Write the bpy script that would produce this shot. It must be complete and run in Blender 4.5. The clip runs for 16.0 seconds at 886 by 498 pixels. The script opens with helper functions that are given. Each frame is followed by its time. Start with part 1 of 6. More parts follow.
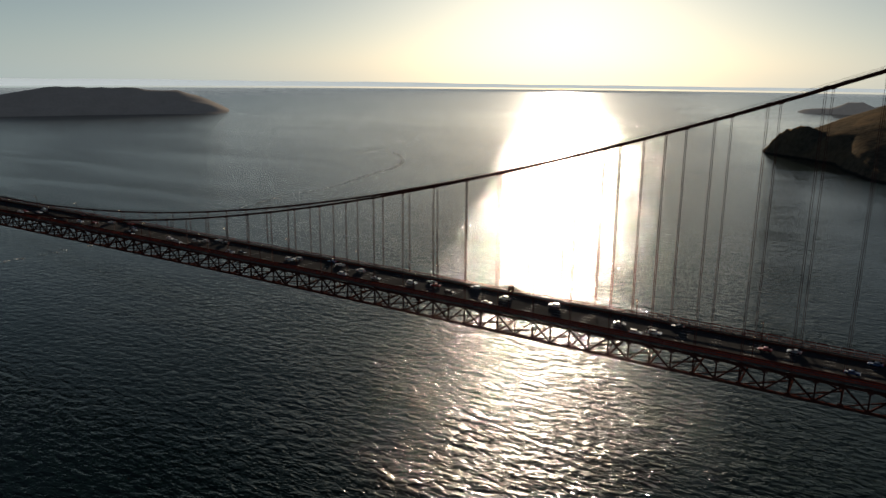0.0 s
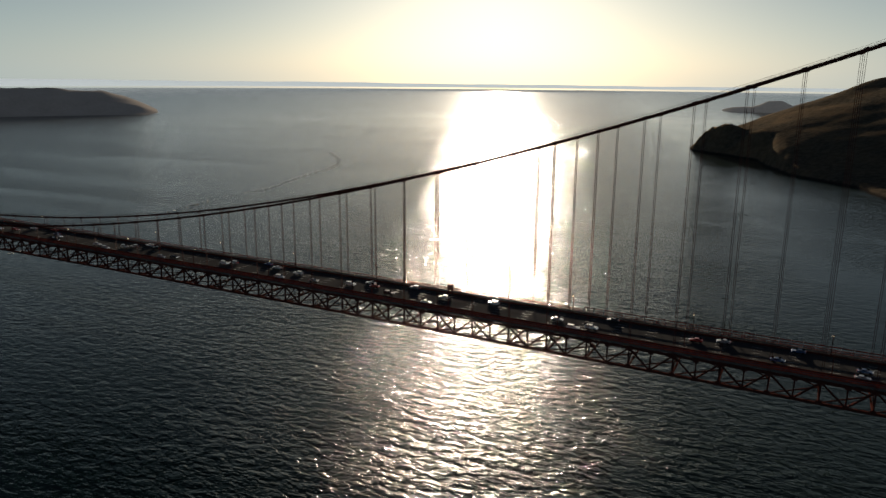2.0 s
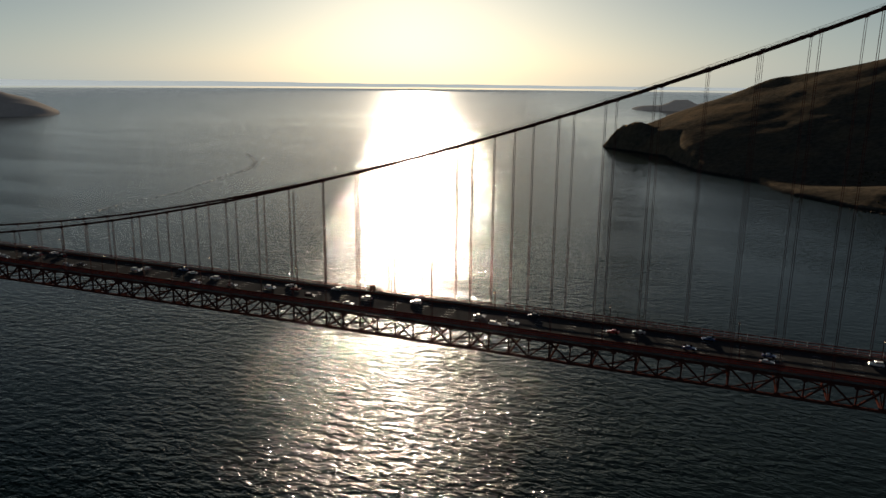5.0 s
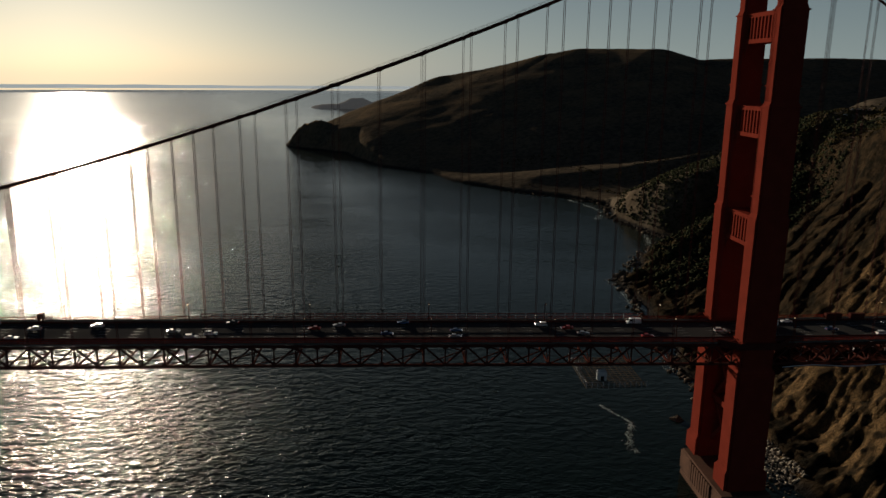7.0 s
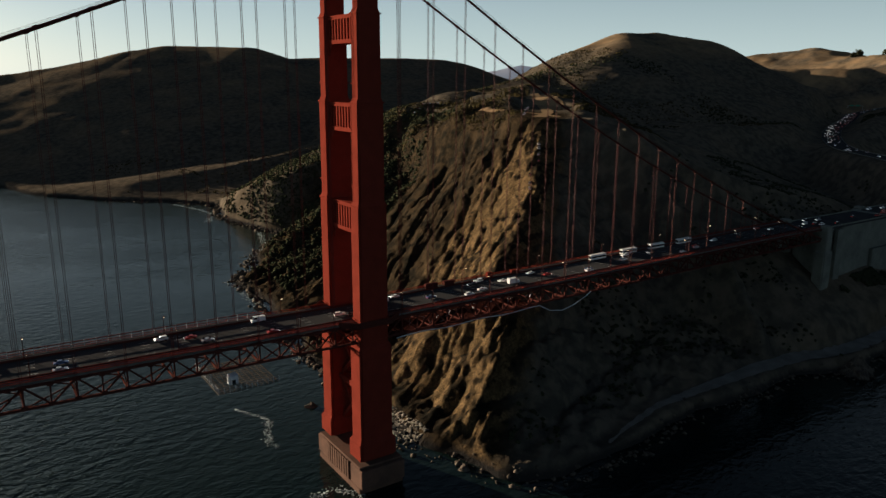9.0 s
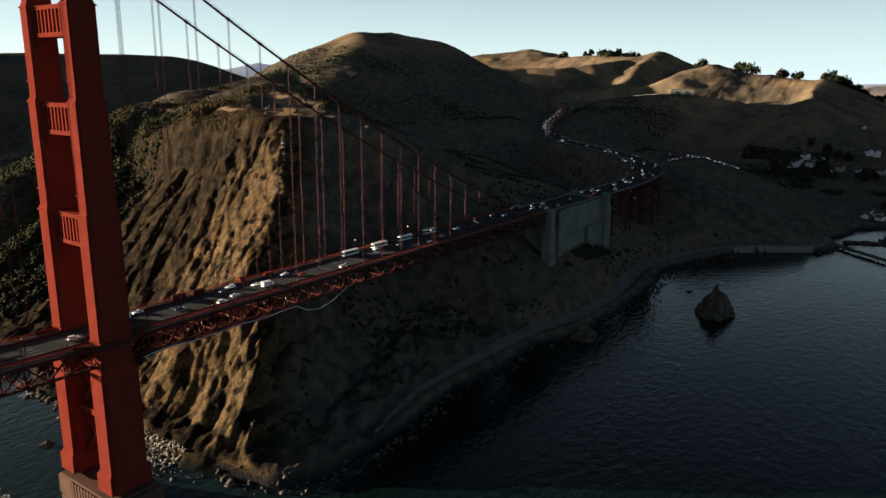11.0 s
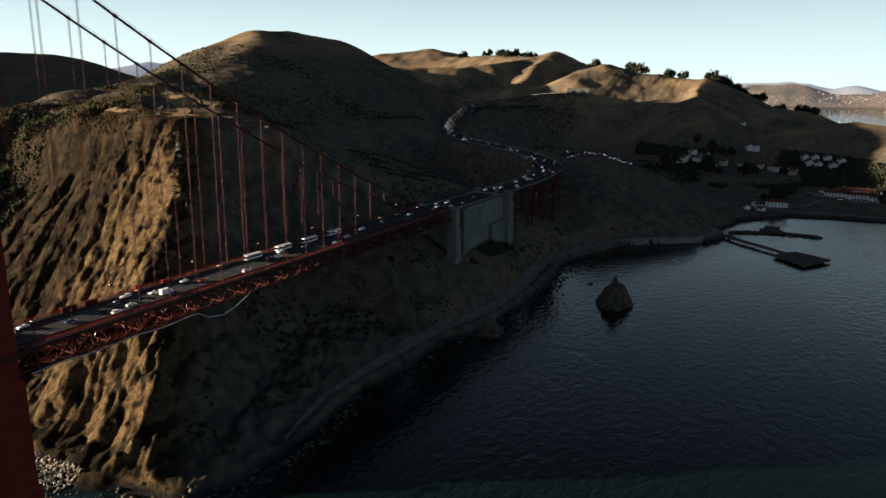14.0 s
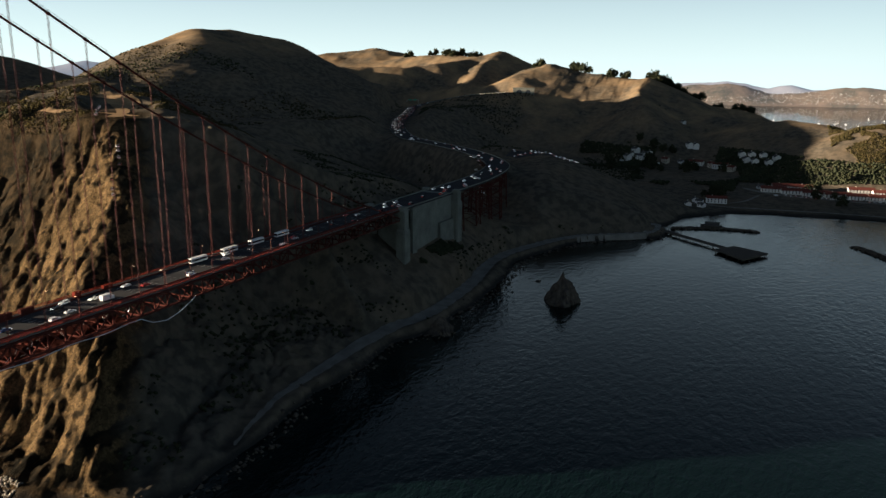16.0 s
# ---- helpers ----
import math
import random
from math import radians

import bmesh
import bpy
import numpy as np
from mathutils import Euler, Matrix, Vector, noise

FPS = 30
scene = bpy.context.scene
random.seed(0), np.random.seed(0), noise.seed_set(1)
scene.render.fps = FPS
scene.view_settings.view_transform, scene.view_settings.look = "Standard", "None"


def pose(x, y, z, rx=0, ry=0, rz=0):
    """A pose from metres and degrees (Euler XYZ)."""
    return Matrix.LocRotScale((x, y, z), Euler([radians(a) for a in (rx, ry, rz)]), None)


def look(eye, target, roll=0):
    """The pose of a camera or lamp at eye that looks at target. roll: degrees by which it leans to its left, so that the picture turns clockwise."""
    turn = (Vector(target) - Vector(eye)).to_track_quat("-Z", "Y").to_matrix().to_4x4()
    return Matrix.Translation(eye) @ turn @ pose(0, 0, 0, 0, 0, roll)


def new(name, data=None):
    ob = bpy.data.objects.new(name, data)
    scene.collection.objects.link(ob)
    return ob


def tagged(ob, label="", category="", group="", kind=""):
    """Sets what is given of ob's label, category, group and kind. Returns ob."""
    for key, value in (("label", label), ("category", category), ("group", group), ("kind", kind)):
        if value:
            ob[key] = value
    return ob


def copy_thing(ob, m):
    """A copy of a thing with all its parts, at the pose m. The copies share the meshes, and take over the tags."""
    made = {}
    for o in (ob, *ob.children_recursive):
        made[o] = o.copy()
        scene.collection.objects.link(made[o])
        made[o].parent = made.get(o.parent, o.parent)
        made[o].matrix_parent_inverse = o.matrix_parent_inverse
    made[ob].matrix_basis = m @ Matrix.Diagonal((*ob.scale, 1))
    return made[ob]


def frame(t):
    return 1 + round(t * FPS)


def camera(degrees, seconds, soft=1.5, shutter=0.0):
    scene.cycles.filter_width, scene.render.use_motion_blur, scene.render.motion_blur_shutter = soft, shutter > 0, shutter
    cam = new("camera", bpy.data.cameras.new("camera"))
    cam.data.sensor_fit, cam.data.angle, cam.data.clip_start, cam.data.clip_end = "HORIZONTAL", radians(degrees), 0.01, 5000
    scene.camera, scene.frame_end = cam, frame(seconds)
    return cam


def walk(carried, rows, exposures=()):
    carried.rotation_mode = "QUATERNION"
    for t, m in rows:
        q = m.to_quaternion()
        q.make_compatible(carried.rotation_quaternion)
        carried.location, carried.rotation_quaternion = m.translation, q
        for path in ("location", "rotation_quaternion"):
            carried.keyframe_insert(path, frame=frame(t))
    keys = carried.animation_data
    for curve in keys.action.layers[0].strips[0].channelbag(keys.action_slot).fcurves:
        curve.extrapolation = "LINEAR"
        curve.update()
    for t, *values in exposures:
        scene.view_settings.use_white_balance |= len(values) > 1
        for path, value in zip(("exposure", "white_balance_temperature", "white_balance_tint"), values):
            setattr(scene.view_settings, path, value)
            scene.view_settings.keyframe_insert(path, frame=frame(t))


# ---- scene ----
EYE = (-132.4, -261.5, 166.0)   # x runs north along the bridge, y west, origin under the north tower, sea at 0
cam = camera(62.36, 16.0)
# seconds, yaw, pitch, roll
TURN = [
    (0.0, 31.71, -13.49, -0.45),
    (0.5, 30.52, -13.48, -0.43),
    (1.0, 29.28, -13.48, -0.42),
    (1.5, 28.13, -13.48, -0.43),
    (2.0, 26.77, -13.47, -0.45),
    (2.5, 25.55, -13.47, -0.47),
    (3.0, 24.26, -13.46, -0.51),
    (5.5, 17.21, -13.43, -0.51),
    (6.0, 11.43, -13.39, -0.50),
    (6.5, 4.24, -13.34, -0.52),
    (7.0, -3.81, -13.29, -0.50),
    (7.5, -12.47, -13.23, -0.46),
    (8.0, -20.69, -13.15, -0.43),
    (8.5, -27.36, -13.13, -0.35),
    (9.0, -34.05, -13.18, -0.33),
    (9.5, -39.88, -13.22, -0.42),
    (10.0, -45.85, -13.21, -0.44),
    (12.5, -58.23, -13.19, -0.40),
    (13.0, -59.25, -13.19, -0.39),
    (13.5, -60.24, -13.19, -0.42),
    (14.0, -61.22, -13.18, -0.44),
    (14.5, -62.15, -13.18, -0.44),
    (15.0, -63.22, -13.18, -0.44),
    (15.5, -64.24, -13.19, -0.44),
    (16.0, -65.30, -13.18, -0.47)]
# the clip's camera opens up as it turns away from the sun
EXPOSURE = [(t, e, 5900, 10) for t, e in ((0.0, 0.75), (5.5, 0.5), (6.5, 0.25), (7.0, 0.15), (8.0, 0.95), (9.0, 1.4), (10.0, 1.75), (12.5, 2.1), (16.0, 2.1))]
walk(cam, [(t, pose(*EYE, 90 + pitch, roll, yaw)) for t, yaw, pitch, roll in TURN], EXPOSURE)

# ---- daylight ----
SUN_YAW, SUN_EL = 22.6, 7.7
world = bpy.data.worlds.new("world")
scene.world = world
world.use_nodes = True
wn = world.node_tree
sky = wn.nodes.new("ShaderNodeTexSky")
sky.sky_type = "NISHITA"
sky.sun_disc = False
sky.sun_elevation = radians(SUN_EL)
sky.sun_rotation = radians(360 - SUN_YAW)
sky.air_density, sky.dust_density, sky.ozone_density = 0.8, 1.35, 2.6
# pale sea haze that thins with height, the same all round
tc, sepz, power, fall, haze, veil = (wn.nodes.new(k) for k in ("ShaderNodeTexCoord", "ShaderNodeSeparateXYZ", "ShaderNodeMath", "ShaderNodeMath",
                                                                "ShaderNodeMix", "ShaderNodeMath"))
wn.links.new(tc.outputs["Generated"], sepz.inputs[0])
veil.operation, power.operation, fall.operation = "MAXIMUM", "MULTIPLY", "POWER"
wn.links.new(sepz.outputs["Z"], veil.inputs[0])
veil.inputs[1].default_value = 0.0
wn.links.new(veil.outputs[0], power.inputs[0])
power.inputs[1].default_value = -1 / 0.19
fall.inputs[0].default_value = math.e
wn.links.new(power.outputs[0], fall.inputs[1])
haze.data_type, haze.blend_type = "RGBA", "ADD"
# the sky away from the sun, over the bay, is dimmer
dim, side = wn.nodes.new("ShaderNodeMath"), wn.nodes.new("ShaderNodeMapRange")
side.interpolation_type = "SMOOTHSTEP"
wn.links.new(sepz.outputs["Y"], side.inputs["Value"])
for sock, val in (("From Min", -0.95), ("From Max", 0.05), ("To Min", 0.6), ("To Max", 1.0)):
    side.inputs[sock].default_value = val
dim.operation = "MULTIPLY"
wn.links.new(fall.outputs[0], dim.inputs[0])
wn.links.new(side.outputs[0], dim.inputs[1])
wn.links.new(dim.outputs[0], haze.inputs["Factor"])
wn.links.new(sky.outputs[0], haze.inputs["A"])
haze.inputs["B"].default_value = (15.4, 17.8, 16.4, 1)
wn.links.new(haze.outputs["Result"], wn.nodes["Background"].inputs[0])
wn.nodes["Background"].inputs[1].default_value = 0.0135
sun = new("sun", bpy.data.lights.new("sun", "SUN"))
sun.data.energy, sun.data.angle, sun.data.color = 5.0, radians(0.6), (1.0, 0.79, 0.55)
sy, se = radians(SUN_YAW), radians(SUN_EL)
TO_SUN = Vector((-math.sin(sy) * math.cos(se), math.cos(sy) * math.cos(se), math.sin(se)))
sun.matrix_world = look(TO_SUN * 3000, (0, 0, 0))


# ---- materials ----
def material(name, base=(0.5, 0.5, 0.5), rough=0.6, metal=0.0, alt=None, scale=1.0, fine=None, bump=0.0, bump_scale=4.0,
             bump_size=0.05, spec=0.5, emit=None, emit_power=0.0, detail=6.0, low=0.35, high=0.65, stretch=(1, 1, 1)):
    """A node material: two colours mixed by coarse and fine noise in metres, with relief."""
    m = bpy.data.materials.new(name)
    m.use_nodes = True
    n, l = m.node_tree.nodes, m.node_tree.links
    b = n["Principled BSDF"]
    b.inputs["Base Color"].default_value = (*base, 1)
    b.inputs["Roughness"].default_value = rough
    b.inputs["Metallic"].default_value = metal
    b.inputs["Specular IOR Level"].default_value = spec if rough < 0.74 else 0.0      # chalky and leafy surfaces have no sheen
    geo = n.new("ShaderNodeNewGeometry")
    mp = n.new("ShaderNodeMapping")
    mp.inputs["Scale"].default_value = stretch
    l.new(geo.outputs["Position"], mp.inputs["Vector"])
    if alt:
        big, small, add, ramp, mix = (n.new("ShaderNodeTexNoise"), n.new("ShaderNodeTexNoise"), n.new("ShaderNodeMath"),
                                      n.new("ShaderNodeMapRange"), n.new("ShaderNodeMix"))
        big.inputs["Scale"].default_value, big.inputs["Detail"].default_value = scale, detail
        small.inputs["Scale"].default_value, small.inputs["Detail"].default_value = fine or scale * 9, 4
        l.new(mp.outputs[0], big.inputs["Vector"])
        l.new(mp.outputs[0], small.inputs["Vector"])
        add.operation = "MULTIPLY_ADD"
        add.inputs[1].default_value = 0.35
        l.new(small.outputs[0], add.inputs[0])
        sc = n.new("ShaderNodeMath")
        sc.operation = "MULTIPLY"
        sc.inputs[1].default_value = 0.65
        l.new(big.outputs[0], sc.inputs[0])
        l.new(sc.outputs[0], add.inputs[2])
        ramp.inputs["From Min"].default_value, ramp.inputs["From Max"].default_value = low, high
        l.new(add.outputs[0], ramp.inputs["Value"])
        mix.data_type = "RGBA"
        mix.inputs["A"].default_value, mix.inputs["B"].default_value = (*base, 1), (*alt, 1)
        l.new(ramp.outputs[0], mix.inputs["Factor"])
        l.new(mix.outputs["Result"], b.inputs["Base Color"])
    if bump:
        t, bp = n.new("ShaderNodeTexNoise"), n.new("ShaderNodeBump")
        t.inputs["Scale"].default_value, t.inputs["Detail"].default_value = bump_scale, 5
        bp.inputs["Strength"].default_value, bp.inputs["Distance"].default_value = bump, bump_size
        l.new(mp.outputs[0], t.inputs["Vector"])
        l.new(t.outputs[0], bp.inputs["Height"])
        l.new(bp.outputs[0], b.inputs["Normal"])
    if emit:
        b.inputs["Emission Color"].default_value = (*emit, 1)
        b.inputs["Emission Strength"].default_value = emit_power
    return m


def water_material():
    m = bpy.data.materials.new("sea_water")
    m.use_nodes = True
    n, l = m.node_tree.nodes, m.node_tree.links
    b = n["Principled BSDF"]
    b.inputs["Base Color"].default_value = (0.0025, 0.0075, 0.0075, 1)
    b.inputs["IOR"].default_value = 1.33
    b.inputs["Specular IOR Level"].default_value = 0.27
    geo = n.new("ShaderNodeNewGeometry")
    sx = n.new("ShaderNodeSeparateXYZ")
    l.new(geo.outputs["Position"], sx.inputs[0])

    def span(v, lo, hi, to_lo=0.0, to_hi=1.0, smooth=False):
        r = n.new("ShaderNodeMapRange")
        r.inputs["From Min"].default_value, r.inputs["From Max"].default_value = lo, hi
        r.inputs["To Min"].default_value, r.inputs["To Max"].default_value = to_lo, to_hi
        if smooth:
            r.interpolation_type = "SMOOTHSTEP"
        l.new(v, r.inputs["Value"])
        return r.outputs[0]

    def calc(op, a, c, d=None):
        x = n.new("ShaderNodeMath")
        x.operation = op
        for sock, val in zip(x.inputs, (a, c, d)):
            if isinstance(val, (int, float)):
                sock.default_value = val
            elif val is not None:
                l.new(val, sock)
        return x.outputs[0]

    def waves(scale, stretch, turn, detail, twist=0.4):
        mp, t = n.new("ShaderNodeMapping"), n.new("ShaderNodeTexNoise")
        mp.inputs["Scale"].default_value = stretch
        mp.inputs["Rotation"].default_value = (0, 0, radians(turn))
        t.inputs["Scale"].default_value, t.inputs["Detail"].default_value = scale, detail
        t.inputs["Distortion"].default_value = twist
        l.new(geo.outputs["Position"], mp.inputs["Vector"])
        l.new(mp.outputs[0], t.inputs["Vector"])
        return t.outputs[0]

    # the strait has a lighter, greener base colour than the bay
    strait_tint = n.new("ShaderNodeMix")
    strait_tint.data_type = "RGBA"
    strait_tint.inputs["A"].default_value, strait_tint.inputs["B"].default_value = (0.0025, 0.0075, 0.0075, 1), (0.013, 0.021, 0.019, 1)
    l.new(span(calc("MULTIPLY_ADD", waves(0.008, (1, 1, 1), 0, 3.0), 120.0, sx.outputs["Y"]), -20, 180), strait_tint.inputs["Factor"])
    l.new(strait_tint.outputs["Result"], b.inputs["Base Color"])
    # how far out: the open ocean merges into one rough sheet
    far = n.new("ShaderNodeVectorMath")
    far.operation = "LENGTH"
    l.new(geo.outputs["Position"], far.inputs[0])
    out = span(far.outputs["Value"], 500, 3000)
    # wind streaks and slicks
    streak = span(waves(0.006, (0.3, 1, 1), 24, 4.0, 1.2), 0.38, 0.62, 0.55, 1.15)
    # calmer water in the lee of the point, and a light breeze on the bay side
    across = calc("MULTIPLY_ADD", sx.outputs["Y"], 0.25, sx.outputs["X"])
    lee = span(calc("MULTIPLY_ADD", waves(0.012, (1, 1, 1), 0, 3.0), 140.0, across), -170, 60, 1.0, 0.16)
    bay = span(sx.outputs["Y"], -60, -160, 0.0, 0.13)
    breeze = calc("MULTIPLY", calc("MAXIMUM", lee, bay), streak)
    # slacker water south of the tide line
    tide = calc("MULTIPLY_ADD", sx.outputs["Y"], 0.42, calc("MULTIPLY_ADD", waves(0.01, (1, 1, 1), 0, 3.0), 90.0, sx.outputs["X"]))
    breeze = calc("MULTIPLY", breeze, span(tide, -390, -235, 0.36, 1.0))
    north = span(sx.outputs["X"], 1400, 2200)      # the open bay beyond the hills is ruffled again
    wave = calc("MULTIPLY", calc("MAXIMUM", breeze, calc("MULTIPLY", north, 0.12)), span(far.outputs["Value"], 1300, 3600, 1.0, 0.2))
    sheet = calc("MULTIPLY_ADD", out, 0.08, 0.02)
    l.new(calc("MULTIPLY_ADD", calc("MULTIPLY", sheet, lee), 1.0, 0.045), b.inputs["Roughness"])
    # a second, broader lobe for the small ripples that merge into a sheen far out
    b.inputs["Coat Roughness"].default_value = 0.5
    b.inputs["Coat IOR"].default_value = 1.33
    l.new(calc("MULTIPLY", lee, span(far.outputs["Value"], 400, 2400, 0.0, 0.14)), b.inputs["Coat Weight"])
    l.new(calc("MULTIPLY_ADD", north, 0.3, 0.2), b.inputs["Specular IOR Level"])
    swell = waves(0.045, (0.35, 1, 1), 12, 2.0)
    chop = waves(0.22, (0.6, 1, 1), -8, 2.5)
    ripple = waves(0.7, (0.6, 1, 1), 20, 2.0)
    nrm = None
    for height, size in ((swell, 1.6), (chop, 3.0), (ripple, 0.8)):
        bp = n.new("ShaderNodeBump")
        bp.inputs["Distance"].default_value = size
        l.new(wave, bp.inputs["Strength"])
        l.new(height, bp.inputs["Height"])
        if nrm:
            l.new(nrm, bp.inputs["Normal"])
        nrm = bp.outputs[0]
    l.new(nrm, b.inputs["Normal"])
    return m


def land_material():
    """Dry grass, scrub and bare rock, chosen by slope and by noise."""
    m = bpy.data.materials.new("coastal_hillside")
    m.use_nodes = True
    n, l = m.node_tree.nodes, m.node_tree.links
    b = n["Principled BSDF"]
    b.inputs["Roughness"].default_value = 0.95
    b.inputs["Specular IOR Level"].default_value = 0.0
    geo = n.new("ShaderNodeNewGeometry")
    sep = n.new("ShaderNodeSeparateXYZ")
    l.new(geo.outputs["Normal"], sep.inputs[0])
    sepp = n.new("ShaderNodeSeparateXYZ")
    l.new(geo.outputs["Position"], sepp.inputs[0])

    def noise_tex(scale, detail=6.0, rough=0.55):
        t = n.new("ShaderNodeTexNoise")
        t.inputs["Scale"].default_value, t.inputs["Detail"].default_value, t.inputs["Roughness"].default_value = scale, detail, rough
        l.new(geo.outputs["Position"], t.inputs["Vector"])
        return t.outputs[0]

    def rng(v, lo, hi):
        r = n.new("ShaderNodeMapRange")
        r.inputs["From Min"].default_value, r.inputs["From Max"].default_value = lo, hi
        l.new(v, r.inputs["Value"])
        return r.outputs[0]

    def mixc(fac, a, c):
        x = n.new("ShaderNodeMix")
        x.data_type = "RGBA"
        l.new(fac, x.inputs["Factor"])
        for sock, val in (("A", a), ("B", c)):
            if isinstance(val, tuple):
                x.inputs[sock].default_value = (*val, 1)
            else:
                l.new(val, x.inputs[sock])
        return x.outputs["Result"]

    def add(a, c, k):
        x = n.new("ShaderNodeMath")
        x.operation = "MULTIPLY_ADD"
        l.new(c, x.inputs[0])
        x.inputs[1].default_value = k
        l.new(a, x.inputs[2])
        return x.outputs[0]

    grass = mixc(rng(noise_tex(0.02, 8), 0.35, 0.65), (0.28, 0.185, 0.10), (0.16, 0.12, 0.075))
    scrub = mixc(rng(noise_tex(0.11, 5), 0.4, 0.6), (0.054, 0.049, 0.039), (0.108, 0.09, 0.067))
    low = mixc(rng(noise_tex(0.013, 10, 0.62), 0.38, 0.64), grass, scrub)
    # dark scrub on the ocean headland and strait slopes, thickened to imitate shade
    inner = rng(add(sepp.outputs["X"], noise_tex(0.004, 6), 500.0), 1750, 1450)
    # scrub thins out west: a paler base colour in place of haze there
    west = rng(sepp.outputs["Y"], 1350, 950)
    high = rng(add(sepp.outputs["Z"], noise_tex(0.02, 6), 60.0), 262, 225)
    most = n.new("ShaderNodeMath")
    most.operation = "MULTIPLY"
    l.new(inner, most.inputs[0])
    cover = n.new("ShaderNodeMath")
    cover.operation = "MULTIPLY_ADD"
    l.new(west, cover.inputs[0])
    cover.inputs[1].default_value, cover.inputs[2].default_value = 0.25, 0.57
    cap = n.new("ShaderNodeMath")
    cap.operation = "MULTIPLY"
    l.new(cover.outputs[0], cap.inputs[0])
    l.new(high, cap.inputs[1])
    l.new(cap.outputs[0], most.inputs[1])
    low = mixc(most.outputs[0], low, scrub)
    rock = mixc(rng(noise_tex(0.16, 10, 0.7), 0.40, 0.58), (0.25, 0.16, 0.074), (0.10, 0.068, 0.033))
    rock = mixc(rng(noise_tex(0.9, 8, 0.8), 0.44, 0.60), rock, (0.06, 0.042, 0.024))     # cracks
    rock = mixc(rng(noise_tex(0.35, 9, 0.75), 0.60, 0.70), rock, (0.32, 0.215, 0.105))     # fresh pale breaks
    steep = rng(add(sep.outputs["Z"], noise_tex(0.05, 6), 0.35), 1.0, 0.88)
    point = n.new("ShaderNodeMath")      # bare rock shows by the point, scrub covers the slopes beyond
    point.operation = "MULTIPLY"
    l.new(steep, point.inputs[0])
    l.new(rng(add(sepp.outputs["Y"], noise_tex(0.02, 4), 110.0), 235, 185), point.inputs[1])
    flank = n.new("ShaderNodeMath")      # only the flank that faces the ocean is bare
    flank.operation = "MULTIPLY"
    bare = n.new("ShaderNodeMath")
    bare.operation = "MULTIPLY"
    l.new(point.outputs[0], bare.inputs[0])
    l.new(bare.outputs[0], flank.inputs[0])
    side = n.new("ShaderNodeVectorMath")
    side.operation = "DOT_PRODUCT"
    side.inputs[1].default_value = (-0.67, 0.74, 0)
    l.new(geo.outputs["Position"], side.inputs[0])
    l.new(rng(add(side.outputs["Value"], noise_tex(0.05, 5), 24.0), -58, -44), flank.inputs[1])
    # bright rock only within the sunlit face, its light put into the colour
    l.new(rng(add(side.outputs["Value"], noise_tex(0.03, 6), 60.0), 66, 34), bare.inputs[1])
    # brown rock with the shade beyond the bare flank painted into its colour
    weathered = mixc(rng(noise_tex(0.09, 9, 0.7), 0.42, 0.6), (0.018, 0.016, 0.012), (0.06, 0.042, 0.024))
    zone = n.new("ShaderNodeMath")       # broken rock over the seaward cliff, browner and shade-darkened away from the bare flank
    zone.operation = "MULTIPLY"
    l.new(rng(add(side.outputs["Value"], noise_tex(0.05, 5), 24.0), -58, -44), zone.inputs[0])
    zone2 = n.new("ShaderNodeMath")
    zone2.operation = "MULTIPLY"
    l.new(rng(add(sepp.outputs["Y"], noise_tex(0.03, 5), 60.0), 560, 500), zone2.inputs[0])
    l.new(rng(sepp.outputs["X"], 330, 285), zone2.inputs[1])
    l.new(zone2.outputs[0], zone.inputs[1])
    col = mixc(zone.outputs[0], low, weathered)
    col = mixc(flank.outputs[0], col, rock)
    shore = rng(add(sepp.outputs["Z"], noise_tex(0.25, 4), 3.0), 5.5, 3.0)
    col = mixc(shore, col, (0.028, 0.026, 0.024))
    l.new(col, b.inputs["Base Color"])
    bp = n.new("ShaderNodeBump")
    bp.inputs["Strength"].default_value, bp.inputs["Distance"].default_value = 1.0, 4.0
    crags = n.new("ShaderNodeTexNoise")
    crags.noise_type = "RIDGED_MULTIFRACTAL"
    crags.inputs["Scale"].default_value, crags.inputs["Detail"].default_value, crags.inputs["Roughness"].default_value = 0.13, 8, 0.62
    l.new(geo.outputs["Position"], crags.inputs["Vector"])
    l.new(add(add(noise_tex(0.28, 10, 0.74), crags.outputs[0], 0.5), noise_tex(1.1, 6, 0.7), 0.35), bp.inputs["Height"])
    relief = n.new("ShaderNodeMapRange")     # rock is rougher than grass and scrub
    relief.inputs["To Min"].default_value, relief.inputs["To Max"].default_value = 0.16, 1.0
    l.new(zone.outputs[0], relief.inputs["Value"])
    l.new(relief.outputs[0], bp.inputs["Strength"])
    l.new(bp.outputs[0], b.inputs["Normal"])
    return m


ORANGE = material("international_orange_paint", (0.18, 0.032, 0.02), 0.75, alt=(0.135, 0.025, 0.016), scale=0.18, fine=2.2, bump=0.2, bump_scale=1.5, spec=0.15)
ROPE = material("orange_wire_rope", (0.09, 0.024, 0.018), 0.7, alt=(0.065, 0.019, 0.015), scale=0.4, fine=3.0, spec=0.15)
# darker version of the orange paint, for trusses, cables and viaduct
ORANGE_DARK = material("dark_orange_paint", (0.085, 0.028, 0.022), 0.75, alt=(0.055, 0.02, 0.016), scale=0.4, fine=3.0, spec=0.15)
CONCRETE = material("weathered_concrete", (0.20, 0.203, 0.172), 0.85, alt=(0.12, 0.122, 0.105), scale=0.12, fine=1.4, bump=0.3, bump_scale=2.0)
